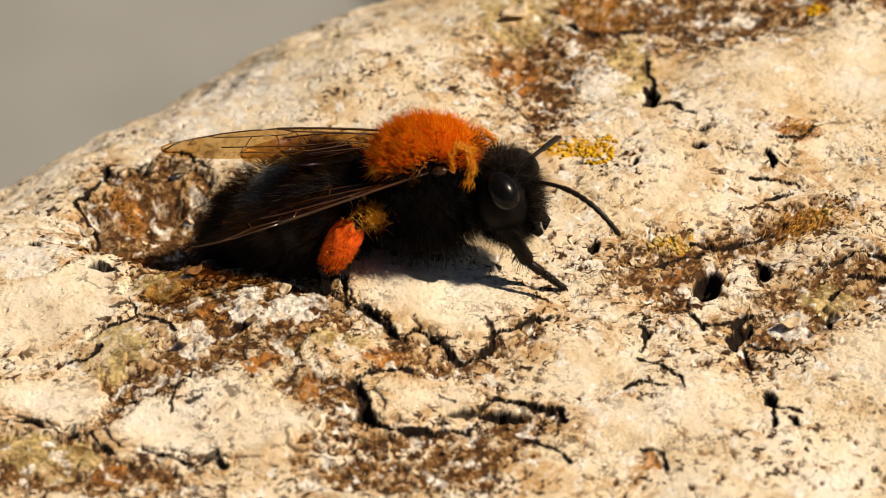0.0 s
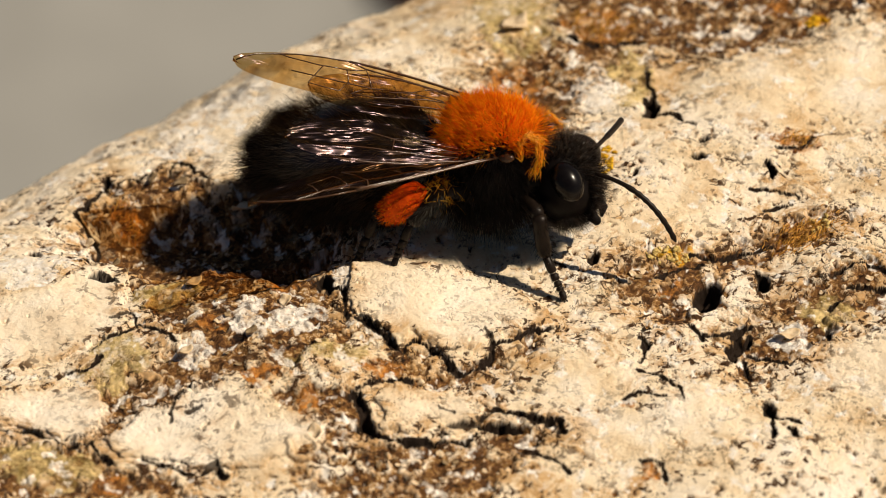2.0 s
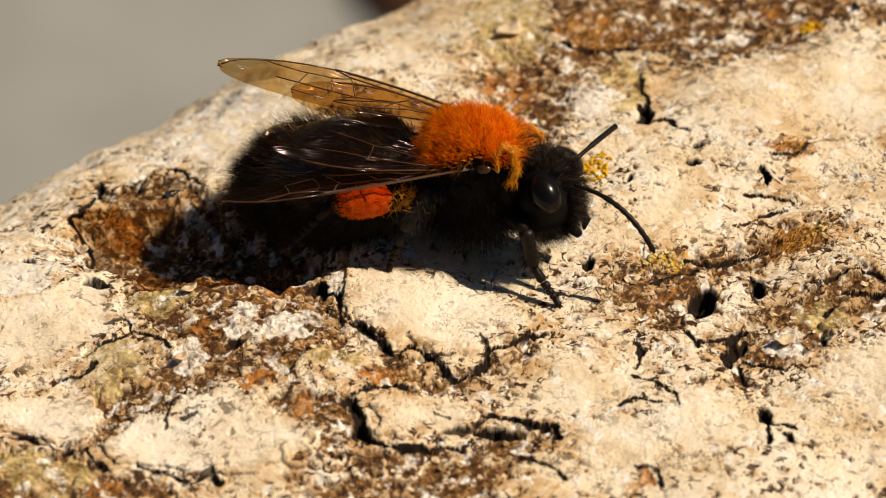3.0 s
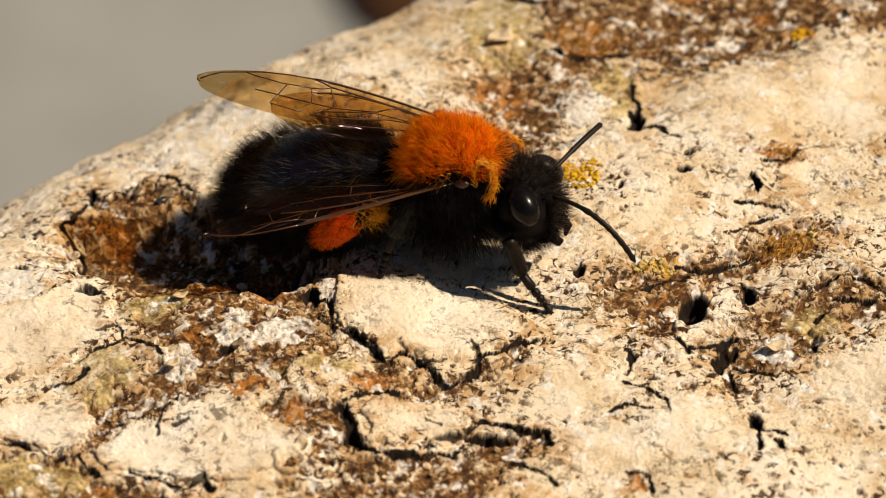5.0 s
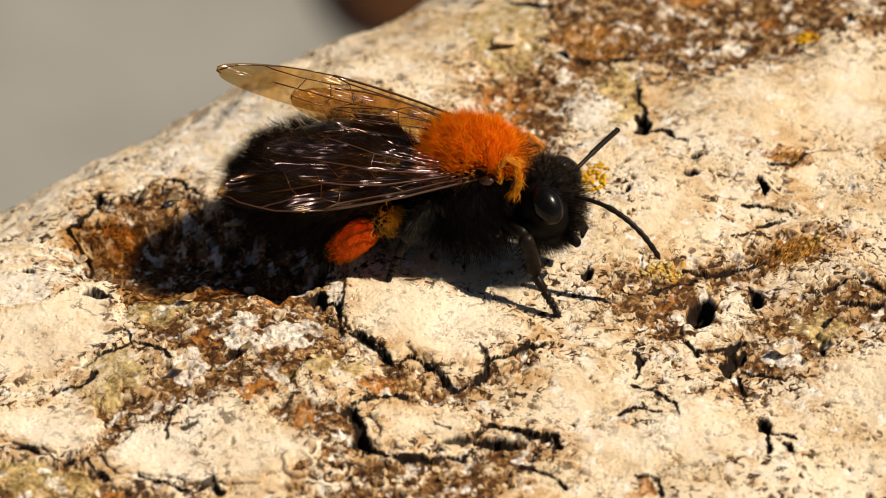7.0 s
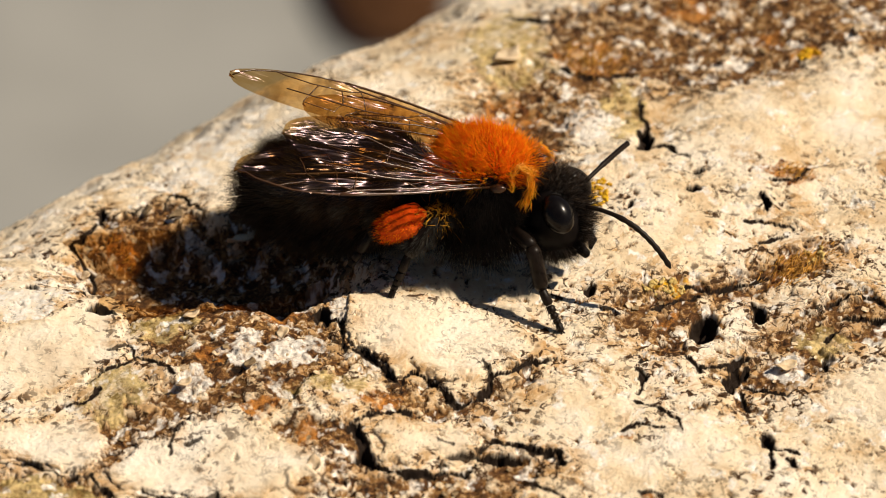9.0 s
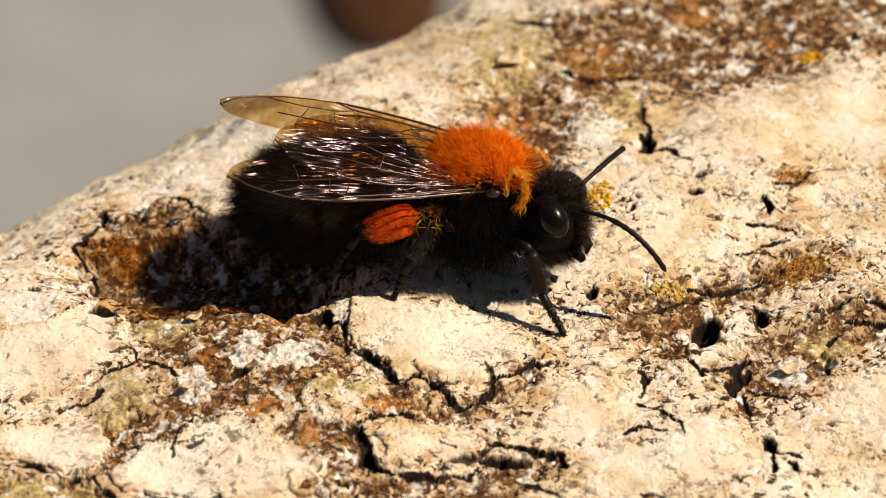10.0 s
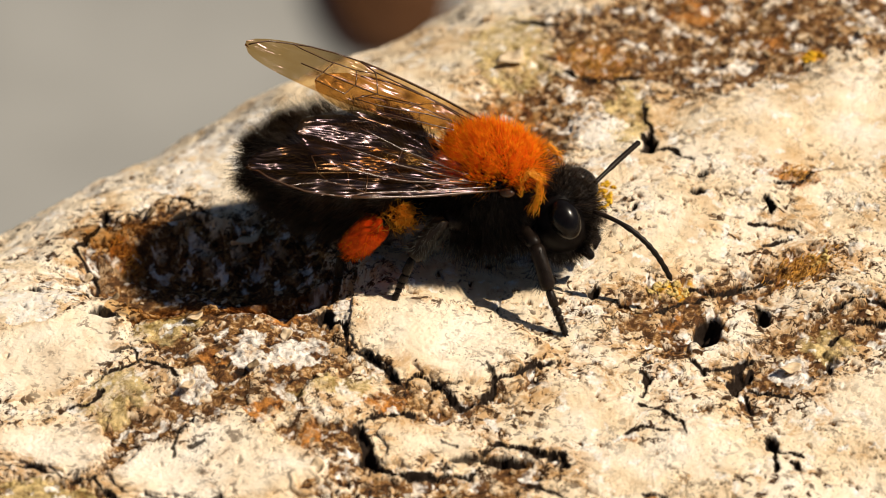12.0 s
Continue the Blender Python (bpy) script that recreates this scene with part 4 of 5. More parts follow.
def limb(name, length, r0, r1, parent, seed, hairs=0, swell=0.0, material=None):
    """A leg segment along its own x, from joint to joint, with bristles."""
    n = 9
    path = [(length * i / n, 0, 0.04 * math.sin(math.pi * i / n)) for i in range(n + 1)]
    radii = [r0 + (r1 - r0) * i / n + swell * math.sin(math.pi * i / n) for i in range(n + 1)]
    radii[0] *= 0.8
    radii[-1] *= 0.7
    ob = part(name, mesh_of(name, *tube(path, radii, 10), LEG), parent)
    if hairs:
        rng = np.random.RandomState(seed)
        x = rng.uniform(0.05, 0.95, hairs) * length
        q = rng.uniform(0, 2 * math.pi, hairs)
        r = np.interp(x / length, np.linspace(0, 1, n + 1), radii) * 0.9
        pts = np.stack([x, r * np.cos(q), r * np.sin(q)], 1)
        way = np.stack([np.full(hairs, 0.7), np.cos(q), np.sin(q)], 1)
        fur("bristles", pts, way, rng.uniform(0.18, 0.42, hairs), 0.010, (0.2, 0, -0.1), material or BLACK_HAIR, ob, "", seed)
    return ob


def tarsus(length, parent, seed):
    """Five short joints and two claws."""
    pieces = []
    x = 0.0
    for i, share in enumerate((0.40, 0.17, 0.13, 0.10, 0.20)):
        ln = share * length
        pieces.append(tube([(x, 0, 0), (x + 0.15 * ln, 0, 0), (x + 0.85 * ln, 0, 0), (x + ln * 0.98, 0, 0)],
                           [0.10 - 0.006 * i, 0.145 - 0.010 * i, 0.165 - 0.013 * i, 0.10], 8))
        x += ln
    for k in (-1, 1):
        pieces.append(tube([(x - 0.03, 0, 0), (x + 0.07, 0.06 * k, 0.03), (x + 0.14, 0.10 * k, -0.06)], [0.03, 0.025, 0.006], 5))
    ob = part("tarsus", mesh_of("tarsus", *joined(*pieces), LEG), parent)
    rng = np.random.RandomState(seed)
    n = 140
    q = rng.uniform(0, 2 * math.pi, n)
    pts = np.stack([rng.uniform(0.02, 0.95, n) * length, 0.07 * np.cos(q), 0.07 * np.sin(q)], 1)
    fur("bristles", pts, np.stack([np.full(n, 0.9), np.cos(q), np.sin(q)], 1), rng.uniform(0.12, 0.25, n), 0.009, (0.2, 0, 0), BROWN_HAIR, ob, "", seed)
    return ob


def lump(length, wide, seed, x0):
    """A grainy packed mass round a leg segment."""
    bm = bmesh.new()
    bmesh.ops.create_icosphere(bm, subdivisions=4, radius=1)
    for vert in bm.verts:
        c = vert.co.copy()
        k = 1 + 0.16 * noise.noise(c * 2.1 + Vector((seed, 0, 0))) + 0.07 * noise.noise(c * 7) + 0.04 * noise.noise(c * 17)
        vert.co = Vector((x0 + c.x * length * k, c.y * wide * k, c.z * wide * 1.05 * k * (1 - 0.22 * c.x)))
    verts, faces = [v.co.copy() for v in bm.verts], [tuple(v.index for v in f.verts) for f in bm.faces]
    bm.free()
    return verts, faces


def build_hind_leg(side):
    femur = limb("femur", 1.9, 0.26, 0.22, bee, 300 + side, 160, 0.06)
    tibia = limb("tibia", 2.2, 0.20, 0.30, bee, 310 + side, 220, 0.05)
    toe = tarsus(1.9, bee, 320 + side)
    part("pollen_load", mesh_of("pollen_load", *lump(0.98, 0.52, 5 + side, 1.15), POLLEN), tibia, "packed grainy orange pollen")
    rng = np.random.RandomState(330 + side)
    n = 900
    u = rng.normal(size=(n, 3))
    u /= np.linalg.norm(u, axis=1)[:, None]
    fur("pollen_brush", u * (0.95, 0.5, 0.5) + np.array((1.15, 0, 0)), u + np.array((0.5, 0, 0)), rng.uniform(0.06, 0.15, n), 0.014,
        (0.2, 0, -0.1), ORANGE_HAIR, tibia, "orange brush hairs dusted with pollen", 331)
    part("pollen_clump", mesh_of("pollen_clump", *lump(0.52, 0.36, 9 + side, 1.35), GOLD_POLLEN), femur, "golden pollen caught in hair")
    base = np.array((1.45, 0, 0)) + rng.normal(0, (0.34, 0.22, 0.22), (700, 3))
    way = rng.normal(0, 0.6, (700, 3)) + np.array((-0.2, 0.2 * side, -0.3))
    fur("femur_brush", base, way, rng.uniform(0.2, 0.5, 700), 0.014, (0, 0, -0.2), GOLD_HAIR, femur, "golden pollen-dusted curl of hair", 332)
    return femur, tibia, toe


build_thorax()
build_head()
ABDOMEN = build_abdomen()
ANTENNA_RIGHT = antenna(-1, (2.5, -0.55, -2.2), (0.3, -0.1, 0.45))
ANTENNA_LEFT = antenna(1, (0.82, 2.46, 0.12), (0.05, 0.0, 0.08))
WING_RIGHT = wing("forewing", -1, 8.4, 2.4, bee, FORE_VEINS)
WING_LEFT = wing("forewing", 1, 9.6, 2.2, bee, FORE_VEINS)
HIND_WINGS = []
for side in (-1, 1):
    HIND_WINGS.append(wing("hindwing", side, 6.3, 2.1, bee, HIND_VEINS))
LEGS = []
for side in (-1, 1):
    LEGS.append((side, "front", limb("femur", 1.55, 0.27, 0.22, bee, 100 + side, 120, 0.04), limb("tibia", 1.5, 0.25, 0.26, bee, 110 + side, 130),
                 tarsus(1.55, bee, 120 + side)))
    LEGS.append((side, "middle", limb("femur", 1.7, 0.36, 0.30, bee, 200 + side, 300, 0.04), limb("tibia", 1.65, 0.28, 0.32, bee, 210 + side, 420, 0.0, PALE_HAIR),
                 tarsus(1.6, bee, 220 + side)))
HIND_RIGHT = build_hind_leg(-1)
HIND_LEFT = build_hind_leg(1)

# ---- growths and flakes on the branch ----
YELLOW = plain("yellow_lichen", (0.34, 0.15, 0.004), (0.86, 0.55, 0.02), 0.2, 0.85, 0.2, 0.05)
STRAW = plain("straw_lichen", (0.34, 0.22, 0.05), (0.72, 0.56, 0.22), 0.2, 0.85, 0.2, 0.05)
FLAKE_CRUST = plain("crust_flake", (0.55, 0.38, 0.20), (0.86, 0.72, 0.52), 0.4, 0.85, 0.2, 0.06)
FLAKE_BARK = plain("bark_flake", (0.10, 0.06, 0.03), (0.46, 0.34, 0.19), 0.5, 0.9, 0.2, 0.08)


def upright(way, turn):
    """A turn that stands z along way and spins about it."""
    return Vector(way).to_track_quat("Z", "Y").to_matrix().to_4x4() @ pose(0, 0, 0, 0, 0, turn)


def grain_cluster(table_row, seed, material):
    """A tuft of yellow lichen: lumpy grains crowded on a small oval of the crust."""
    cs, cv, major, minor, turn = table_row
    rng = np.random.RandomState(seed)
    n = int(60 + 130 * major)
    r, q = np.sqrt(rng.uniform(0, 1, n)), rng.uniform(0, 2 * math.pi, n)
    a, b = r * np.cos(q) * major * 1.25, r * np.sin(q) * minor * 1.3
    keep = fbm(a + seed, b, 0.35, 2) > -0.02
    k = radians(turn)
    a, b = a[keep], b[keep]
    places, ways = on_branch(cs + a * math.cos(k) - b * math.sin(k), cv + a * math.sin(k) + b * math.cos(k))
    pieces = []
    for p, w in zip(places, ways):
        size = rng.uniform(0.035, 0.095)
        v, f = ball((0, 0, 0), (size, size * rng.uniform(0.6, 1), size * rng.uniform(0.5, 0.9)), 5, 7)
        m = upright(w, rng.uniform(0, 360)).to_3x3()
        pieces.append(([m @ (x * (1 + 0.25 * rng.normal())) + Vector(p + w * size * 0.3) for x in v], f))
    ob = new("yellow_lichen", mesh_of("yellow_lichen", *joined(*pieces), material))
    tagged(ob, ("bright yellow" if material is YELLOW else "dull straw-yellow") + " grainy lichen tuft on the cream crust", "lichen", "yellow lichen tufts")


def moss_tuft(cs, cv, major, minor, turn, n, length, lean, seed):
    rng = np.random.RandomState(seed)
    k = radians(turn)
    a, b = rng.normal(0, 0.5, n) * major, rng.normal(0, 0.5, n) * minor
    places, ways = on_branch(cs + a * math.cos(k) - b * math.sin(k), cv + a * math.sin(k) + b * math.cos(k))
    ways = ways + np.asarray(lean) + rng.normal(0, 0.45, (n, 3))
    ob = fur("moss_tuft", places, ways, rng.uniform(0.4, 1.0, n) * length, 0.022, (0, 0, -0.2), MOSS_HAIR, None,
             "rusty dry moss tuft growing from a bark crack", seed, 0.5)
    tagged(ob, category="moss", group="moss tufts", kind="stuff")


def flake_mesh(name, size, seed, material, curl):
    """A curled scrap with a ragged rim and real thickness."""
    rng = np.random.RandomState(seed)
    rings, spokes = 5, 22
    wob = [1 + 0.30 * rng.normal() * 0.6 for _ in range(spokes)]
    wob = [(wob[i - 1] + 2 * wob[i] + wob[(i + 1) % spokes]) / 4 for i in range(spokes)]
    thick = 0.06 + 0.03 * size
    verts, faces = [], []
    for face in (0, 1):
        for i in range(rings + 1):
            for k in range(spokes):
                q = 2 * math.pi * k / spokes
                r = size * 0.5 * wob[k] * i / rings
                x, y = r * math.cos(q), 0.72 * r * math.sin(q)
                z = curl * (x * x + 0.6 * x * y) / size + 0.05 * size * math.sin(3 * q) * (i / rings) ** 2
                z += 0.02 * size * math.sin(9 * x / size + seed) * math.cos(11 * y / size)
                verts.append((x, y, z - face * thick * (1 - 0.7 * (i / rings) ** 3)))
    half = (rings + 1) * spokes
    for face in (0, 1):
        for i in range(rings):
            for k in range(spokes):
                j = (k + 1) % spokes
                q = [face * half + i * spokes + k, face * half + (i + 1) * spokes + k, face * half + (i + 1) * spokes + j, face * half + i * spokes + j]
                faces.append(tuple(q if face == 0 else reversed(q)))
    for k in range(spokes):
        j = (k + 1) % spokes
        a, b = rings * spokes + k, rings * spokes + j
        faces.append((a, a + half, b + half, b))
    return mesh_of(name, verts, faces, material)


def crust_plate(outline, seed, branch):
    """A plate of crust lying on the bark, its ragged rim dropping to it."""
    o = np.array(outline)
    s, v = np.meshgrid(np.arange(o[:, 0].min() - 0.3, o[:, 0].max() + 0.3, 0.045), np.arange(o[:, 1].min() - 0.3, o[:, 1].max() + 0.3, 0.045), indexing="ij")
    ws, wv = s + 0.13 * fbm(s + seed, v, 0.7, 4, 0.6), v + 0.13 * fbm(s, v + seed, 0.7, 4, 0.6)
    inward = depth_inside(ws, wv, outline) - 0.03
    high, masks = branch_relief(s, v)
    p = branch_point(s, v, high + 0.07 - 0.26 * (1 - ramp01(inward, 0.0, 0.06)) + 0.03 * (1 - ramp01(inward, 0.1, 0.6)))
    index = np.arange(s.size).reshape(s.shape)
    quads = np.stack([index[:-1, :-1], index[1:, :-1], index[1:, 1:], index[:-1, 1:]], -1).reshape(-1, 4)
    quads = quads[inward.ravel()[quads].min(1) > -0.04]
    used, quads = np.unique(quads, return_inverse=True)
    quads = quads.reshape(-1, 4)
    me = mesh_of("crust_plate", p.reshape(-1, 3)[used], [tuple(int(i) for i in f) for f in quads], BRANCH)
    near_rim = 1 - ramp01(inward, 0.0, 0.9)
    # plates take over the branch's painted recess shade
    values = {"crust": np.ones_like(s), "plate": 0.9 - 0.9 * near_rim, "worn": 0.8 * near_rim, "recess_shade": masks["recess_shade"] * 0.9, "clean": masks["clean"]}
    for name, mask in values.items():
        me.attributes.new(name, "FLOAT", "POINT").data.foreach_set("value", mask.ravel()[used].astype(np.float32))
    part("crust_plate", me, branch, "smooth cream plate of lichen crust")


def build_growths(branch):
    for i, row in enumerate(PLATES):
        crust_plate(row, 900 + i, branch)
    for i, row in enumerate(GOLD):
        grain_cluster(row, 500 + i, STRAW if i in (1, 3) else YELLOW)
    for i, (row, n, length) in enumerate(((RUST[6], 420, 0.42), (RUST[1], 240, 0.45), (RUST[7], 90, 0.35), (RUST[11], 60, 0.4))):
        moss_tuft(*row, n, length, (0.9, 0.1, 0.1), 600 + i)
    # larger loose scraps, each placed
    for i, (s, v, size, turn, tilt) in enumerate(FLAKES):
        bark = i in (0, 1, 6, 7, 13)
        p, w = on_branch(s, v, 0.10 + size * 0.5 * math.sin(radians(tilt)) * 0.7)
        me = flake_mesh("bark_flake" if bark else "crust_flake", size, 700 + i, FLAKE_BARK if bark else FLAKE_CRUST, 0.5)
        ob = part("bark_flake" if bark else "crust_flake", me, branch, "lifted grey-brown bark flake" if bark else "lifted cream crust flake")
        ob.matrix_basis = Matrix.Translation(Vector(p[0]) * MM) @ upright(w[0], turn) @ pose(0, 0, 0, tilt, 0, 0)
    # small scraps strewn over the bare patches
    kinds = [flake_mesh("scrap", 0.42, 800 + k, FLAKE_CRUST if k % 2 else FLAKE_BARK, 0.2) for k in range(9)]
    rng = np.random.RandomState(77)
    s, v = rng.uniform(-18, 24, 4000), rng.uniform(-9, 21, 4000)
    _, masks = branch_relief(s, v)
    keep = np.flatnonzero((masks["crust"] < 0.5) & (masks["recess_shade"] < 0.2))[:260]
    places, ways = on_branch(s[keep], v[keep], 0.03)
    for i, (p, w) in enumerate(zip(places, ways)):
        ob = part("scrap", kinds[i % 9], branch)
        size = rng.uniform(0.25, 0.75)
        ob.matrix_basis = (Matrix.Translation(Vector(p) * MM) @ upright(w, rng.uniform(0, 360)) @ pose(0, 0, 0, rng.normal(0, 12), rng.normal(0, 12), 0)
                           @ Matrix.Diagonal((size, size, size, 1)))


build_growths(BRANCH_THING)


# ---- movement ----
BEE_ROWS = [
    (0, -0.62, 0.33, 2.95, -15.4, -20.3, -11.4),
    (0.5, 0.06, 1.06, 2.94, -10.1, -16.6, -6.6),
    (1, 1.37, 1.87, 2.95, -8.6, -11.7, -13.1),
    (1.5, 1.59, 2.08, 2.95, -9.4, -10.6, -13.8),
    (2, 1.44, 2.03, 2.94, -9.3, -12.8, -12.9),
    (2.5, 1.43, 2.23, 2.94, -11.1, -11.4, -14.3),
    (3, 1.01, 1.68, 2.95, -10.1, -16.0, -16.3),
    (5, 0.65, 1.55, 2.95, -3.6, -16.6, -19.0),
    (5.5, 0.69, 1.59, 2.94, -3.6, -16.6, -18.8),
    (6, 0.53, 1.57, 2.94, -5.6, -14.3, -12.9),
    (6.5, 0.84, 1.75, 2.94, -6.7, -12.6, -13.9),
    (7, 1.01, 1.79, 2.94, -7.6, -13.1, -14.8),
    (9, 1.26, 2.15, 2.94, -9.4, -11.7, -14.0),
    (9.5, 1.21, 2.01, 2.94, -8.2, -13.2, -14.5),
    (10, 1.02, 2.03, 2.94, -9.9, -12.8, -14.4),
    (10.5, 0.96, 1.96, 2.94, -6.3, -13.3, -15.1),
    (11, 1.21, 2.10, 2.94, -5.7, -10.7, -15.9),
    (11.5, 1.18, 2.24, 2.94, -8.0, -11.6, -15.6),
    (12, 1.38, 2.41, 2.94, -4.3, -7.7, -14.9),
]
# seconds; right wing: sweep out, lift; left wing: sweep out, lift; degrees
WING_ROWS = [
    (0, 25, -2, -14, 15),
    (0.5, 36, 9, -6, 19),
    (1, 40, 11, -6, 26),
    (1.5, 41, 12, -6, 25.5),
    (2, 41, 8, -6, 22),
    (2.5, 40, 14, -6, 21),
    (3, 28, 5, -6, 24),
    (5, 28, 1, -5, 23),
    (5.5, 27, 1, -6, 23.5),
    (6, 28, 0, -5, 23),
    (6.5, 30, -1, -6, 24),
    (7, 29, 6, -6, 24),
    (9, 33, 15, -6, 24),
    (9.5, 42, 17, -6, 18.5),
    (10, 32, 14, -6, 19),
    (10.5, 38, 14, -6, 20),
    (11, 45, 17, -6, 23.5),
    (11.5, 35, 13, -6, 21),
    (12, 34, 16, 0, 25),
]
# seconds; middle of the right hind tibia and of the femur brush: x, z
TIBIA_ROWS = [
    (0, -2.64, -1.26, -1.35, 0.03),
    (0.5, -2.89, -1.23, -1.45, -0.21),
    (1, -3.38, -1.14, -1.69, -0.29),
    (1.5, -3.36, -1.28, -1.77, -0.33),
    (2, -2.44, -0.70, -0.68, -0.04),
    (2.5, -1.98, -0.27, -0.40, 0.04),
    (3, -2.97, -0.13, -1.11, -0.22),
    (5, -3.48, -0.69, -1.42, 0.12),
    (5.5, -3.48, -1.10, -1.75, -0.38),
    (6, -3.21, -1.09, -1.63, -0.42),
    (6.5, -3.57, -1.40, -1.95, -0.58),
    (7, -3.62, -1.28, -2.10, -0.46),
    (9, -2.15, -0.42, -0.46, -0.02),
    (9.5, -3.40, -1.18, -1.76, -0.27),
    (10, -2.25, -0.22, -0.46, 0.05),
    (10.5, -3.58, -1.24, -2.24, -0.40),
    (11, -3.82, -1.10, -2.23, -0.29),
    (11.5, -3.62, -1.44, -2.05, -0.57),
    (12, -3.72, -1.17, -2.44, -0.09),
]
DROOP_ROWS = [(0, 9), (0.5, 6), (1, -3), (1.5, -4), (2.5, -3), (3, -1), (5, 1), (6, 1), (7, -2), (9, -2), (10, -1), (11, -3), (11.5, -2), (12, -6)]
FEET = {("front", -1): (3.95, -1.81), ("front", 1): (3.3, 3.3), ("middle", -1): (-1.6, -0.5), ("middle", 1): (-0.3, 4.6), ("hind", 1): (-4.6, 4.4)}
HIPS = {"front": (1.15, 0.75, -1.25), "middle": (0.0, 0.9, -1.3), "hind": (-1.15, 0.85, -1.15)}


def bone(a, b):
    """A pose in bee space that lays a segment's x from a to b, in millimetres."""
    way = (b - a).normalized()
    return Matrix.Translation(a * MM) @ way.to_track_quat("X", "Z").to_matrix().to_4x4()


def foothold(x, y):
    """The place on the branch's top that lies under x, y."""
    q = np.array((x, y, 0)) - CORE
    s, v = q @ AXIS, float(np.interp(q @ CROSS, OUTLINE_L[5000:15001], OUTLINE_V[5000:15001]))
    place, _ = on_branch(s, v, 0.06)
    return Vector(place[0])


def bend(hip, ankle, upper, lower, way):
    """The knee between hip and ankle, bent towards way; the ankle drawn in if it lies out of reach."""
    gap = ankle - hip
    d = gap.length
    reach = (upper + lower) * 0.985
    if d > reach:
        ankle, d = hip + gap * (reach / d), reach
    gap = (ankle - hip).normalized()
    along = (upper * upper - lower * lower + d * d) / (2 * d)
    up = (way - gap * way.dot(gap)).normalized()
    return hip + gap * along + up * math.sqrt(max(upper * upper - along * along, 0)), ankle


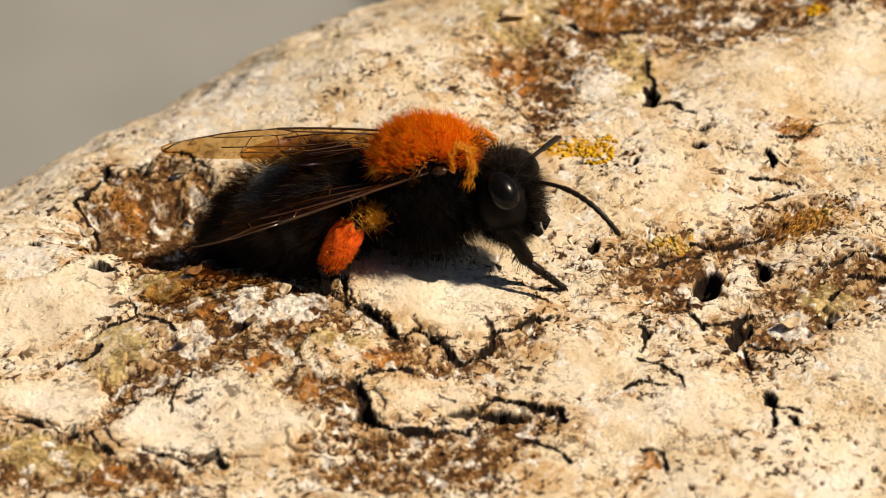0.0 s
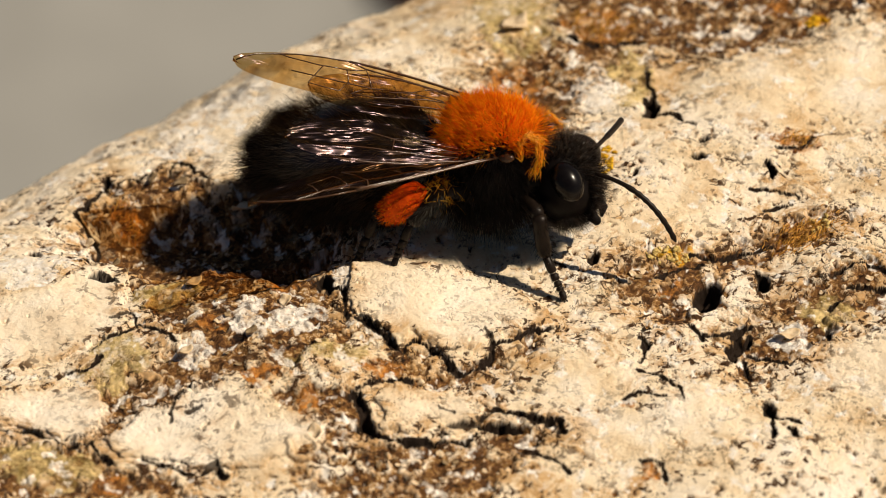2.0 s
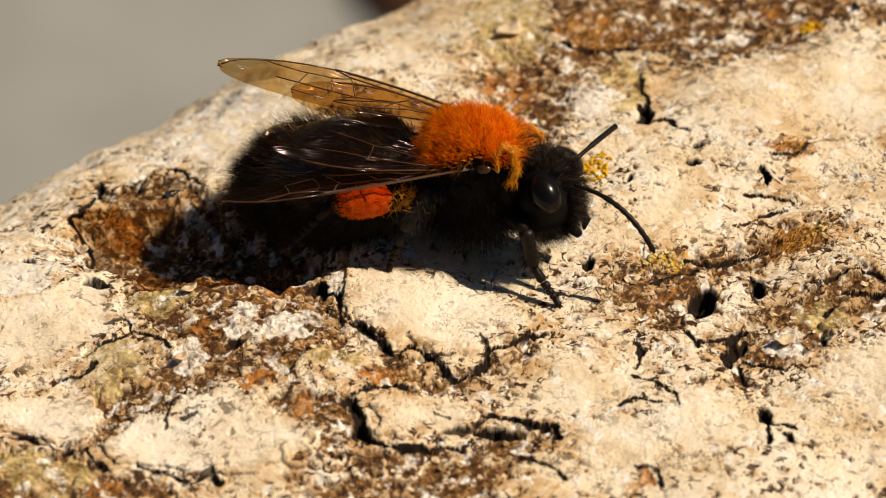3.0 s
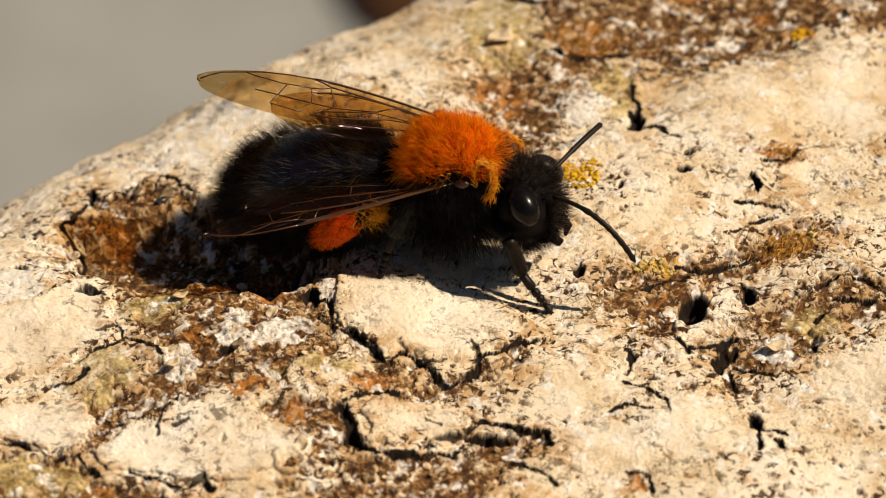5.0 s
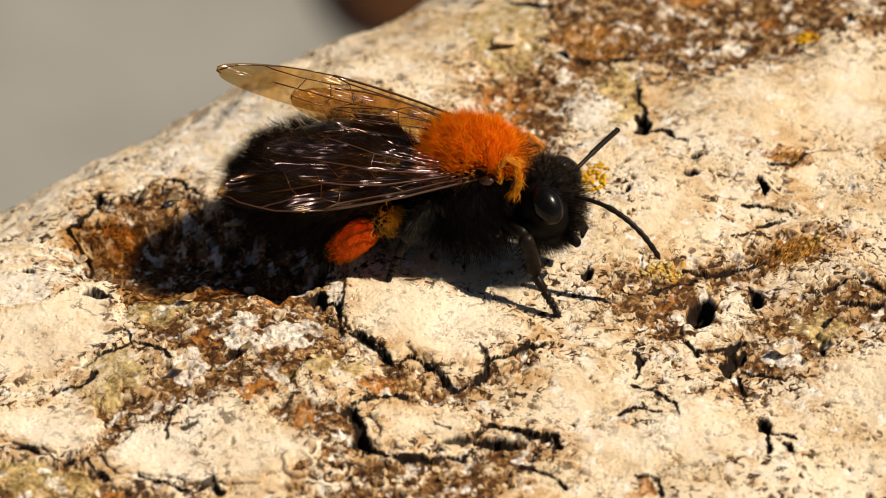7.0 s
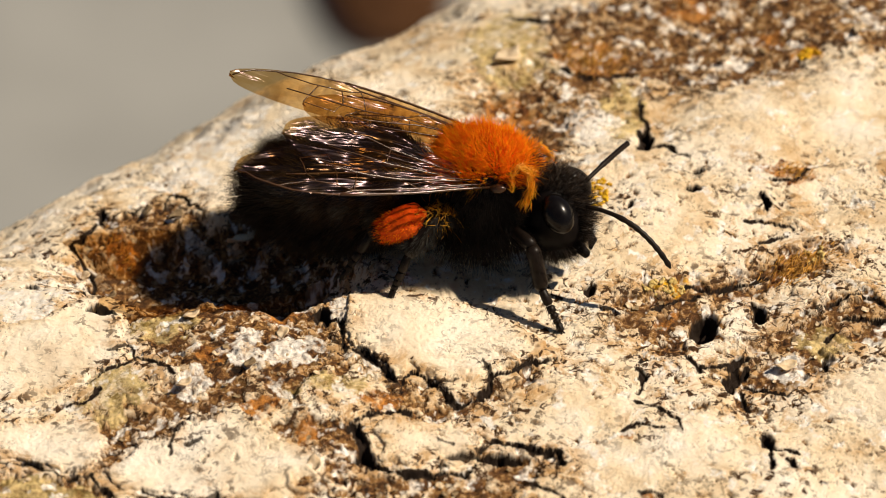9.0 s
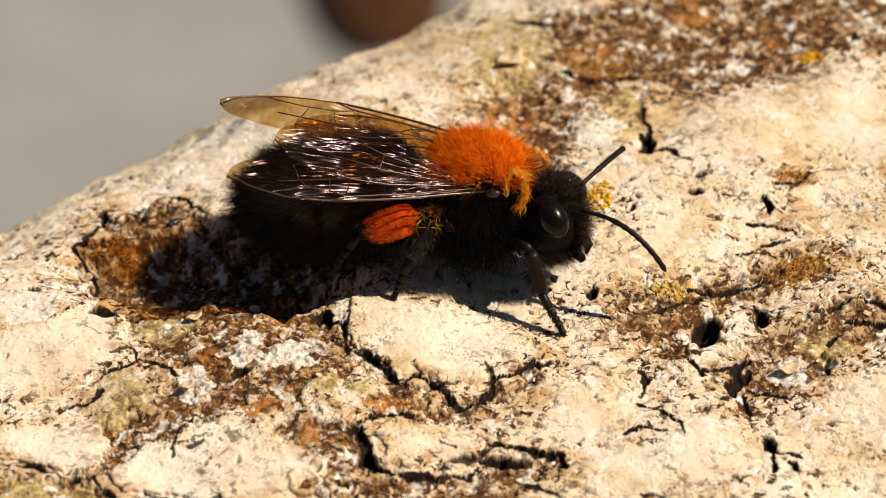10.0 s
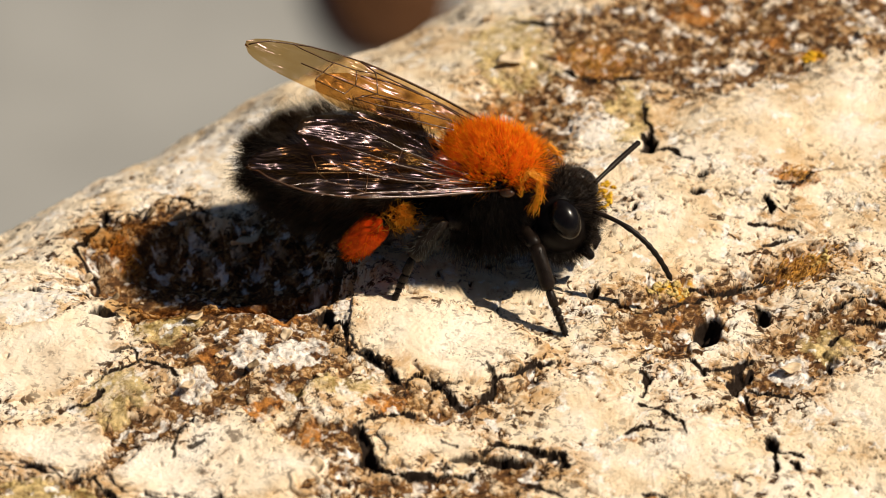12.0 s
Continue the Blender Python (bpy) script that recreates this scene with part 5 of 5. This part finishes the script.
def motions():
    places = [(t, pose(x, y, z, rx, ry, rz)) for t, x, y, z, rx, ry, rz in BEE_ROWS]
    walk(bee, [(t, Matrix.Translation(m.translation * (MM - 1)) @ m) for t, m in places])
    right = [(t, pose(0.95 * MM, -1.5 * MM, 0.5 * MM, -3 if t < 6.7 else 30 if t < 8 else 24, lift, sweep)) for t, sweep, lift, _, _ in WING_ROWS]
    left = [(t, pose(0.95 * MM, 1.5 * MM, 0.5 * MM, 3, lift, -sweep)) for t, _, _, sweep, lift in WING_ROWS]
    for side, fore, hind, rows in ((-1, WING_RIGHT, HIND_WINGS[0], right), (1, WING_LEFT, HIND_WINGS[1], left)):
        walk(fore, rows)
        if side < 0:
            # the right hindwing lies folded under the forewing at first and again about the middle
            spread = [(t, m, 0.15 if t < 0.3 or 4 < t < 6.2 else 0.75 if t < 6.7 else 0.4) for t, m in rows]
            walk(hind, [(t, m @ pose(-0.7 * MM, 0.35 * MM, -0.08 * MM, 2 + 38 * k, 15 * k, -3 - 5 * k)) for t, m, k in spread])
        else:
            walk(hind, [(t, m @ pose(-0.7 * MM, -0.35 * MM, -0.08 * MM, 4, 0, -2)) for t, m in rows])
    walk(ABDOMEN, [(t, Matrix.Translation(ABDOMEN_ROOT * MM) @ pose(0, 0, 0, 0, -d, 0)) for t, d in DROOP_ROWS])
    walk(ANTENNA_RIGHT, [(t, pose(3.7 * MM, -0.5 * MM, -0.75 * MM, 0, ry, rz)) for t, ry, rz in ((0, -2, 0), (1, -4, 2), (1.5, 2, 0), (5.5, 0, 0), (7, -2, 2), (10, -5, 0), (12, 0, 2))])
    walk(ANTENNA_LEFT, [(t, pose(3.55 * MM, 0.45 * MM, -0.25 * MM, 0, ry, rz)) for t, ry, rz in ((0, 38, 15), (2.5, 30, 10), (3.2, 10, 4), (5, 0, 0), (10, 4, 0), (12, 0, -3))])
    holds = {key: foothold(*xy) for key, xy in FEET.items()}
    for side, kind, femur, tibia, toe in LEGS:
        hx, hy, hz = HIPS[kind]
        hip = Vector((hx, side * hy, hz))
        la, lb, lc = (1.55, 1.5, 1.55) if kind == "front" else (1.7, 1.65, 1.6)
        rows = ([], [], [])
        for t, m in places:
            foot = m.inverted() @ holds[kind, side]
            flat = (hip - foot) * 1.0
            flat.z = 0
            flat = flat.normalized() if flat.length > 0.01 else Vector((0, -side, 0))
            ankle = foot + (flat * 0.55 + Vector((0, side * 0.1, 0.83))).normalized() * lc
            knee, ankle = bend(hip, ankle, la, lb, Vector((0.35 if kind == "front" else -0.3, side * 0.45, 1.0)))
            rows[0].append((t, bone(hip, knee)))
            rows[1].append((t, bone(knee, ankle)))
            rows[2].append((t, bone(ankle, foot)))
        for ob, r in zip((femur, tibia, toe), rows):
            walk(ob, r)
    femur, tibia, toe = HIND_RIGHT
    upper, lower = [], []
    for t, tx, tz, fx, fz in TIBIA_ROWS:
        mid, brush = Vector((tx, -2.2, tz)), Vector((fx, -1.75, fz))
        way = (mid - brush).normalized()
        knee = mid - way * 1.15
        hip = Vector((-1.15, -0.85, -1.0)) * 0.5 + (brush + Vector((1.2, 0.5, -0.2))) * 0.5
        upper.append((t, bone(knee - (knee - hip).normalized() * 1.9, knee)))
        lower.append((t, bone(knee, knee + way)))
    hinge = pose(2.15 * MM, 0, 0, 0, 38, 0)
    walk(femur, upper)
    walk(tibia, lower)
    walk(toe, [(t, m @ hinge) for t, m in lower])
    femur, tibia, toe = HIND_LEFT
    upper, lower = [], []
    for t, m in places:
        hip = Vector((-1.15, 0.85, -1.15))
        knee, ankle = bend(hip, m.inverted() @ holds["hind", 1] + Vector((0.9, 0, 1.2)), 1.9, 2.2, Vector((-0.2, 0.9, 0.8)))
        upper.append((t, bone(hip, knee)))
        lower.append((t, bone(knee, ankle)))
    walk(femur, upper)
    walk(tibia, lower)
    walk(toe, [(t, m @ hinge) for t, m in lower])


motions()
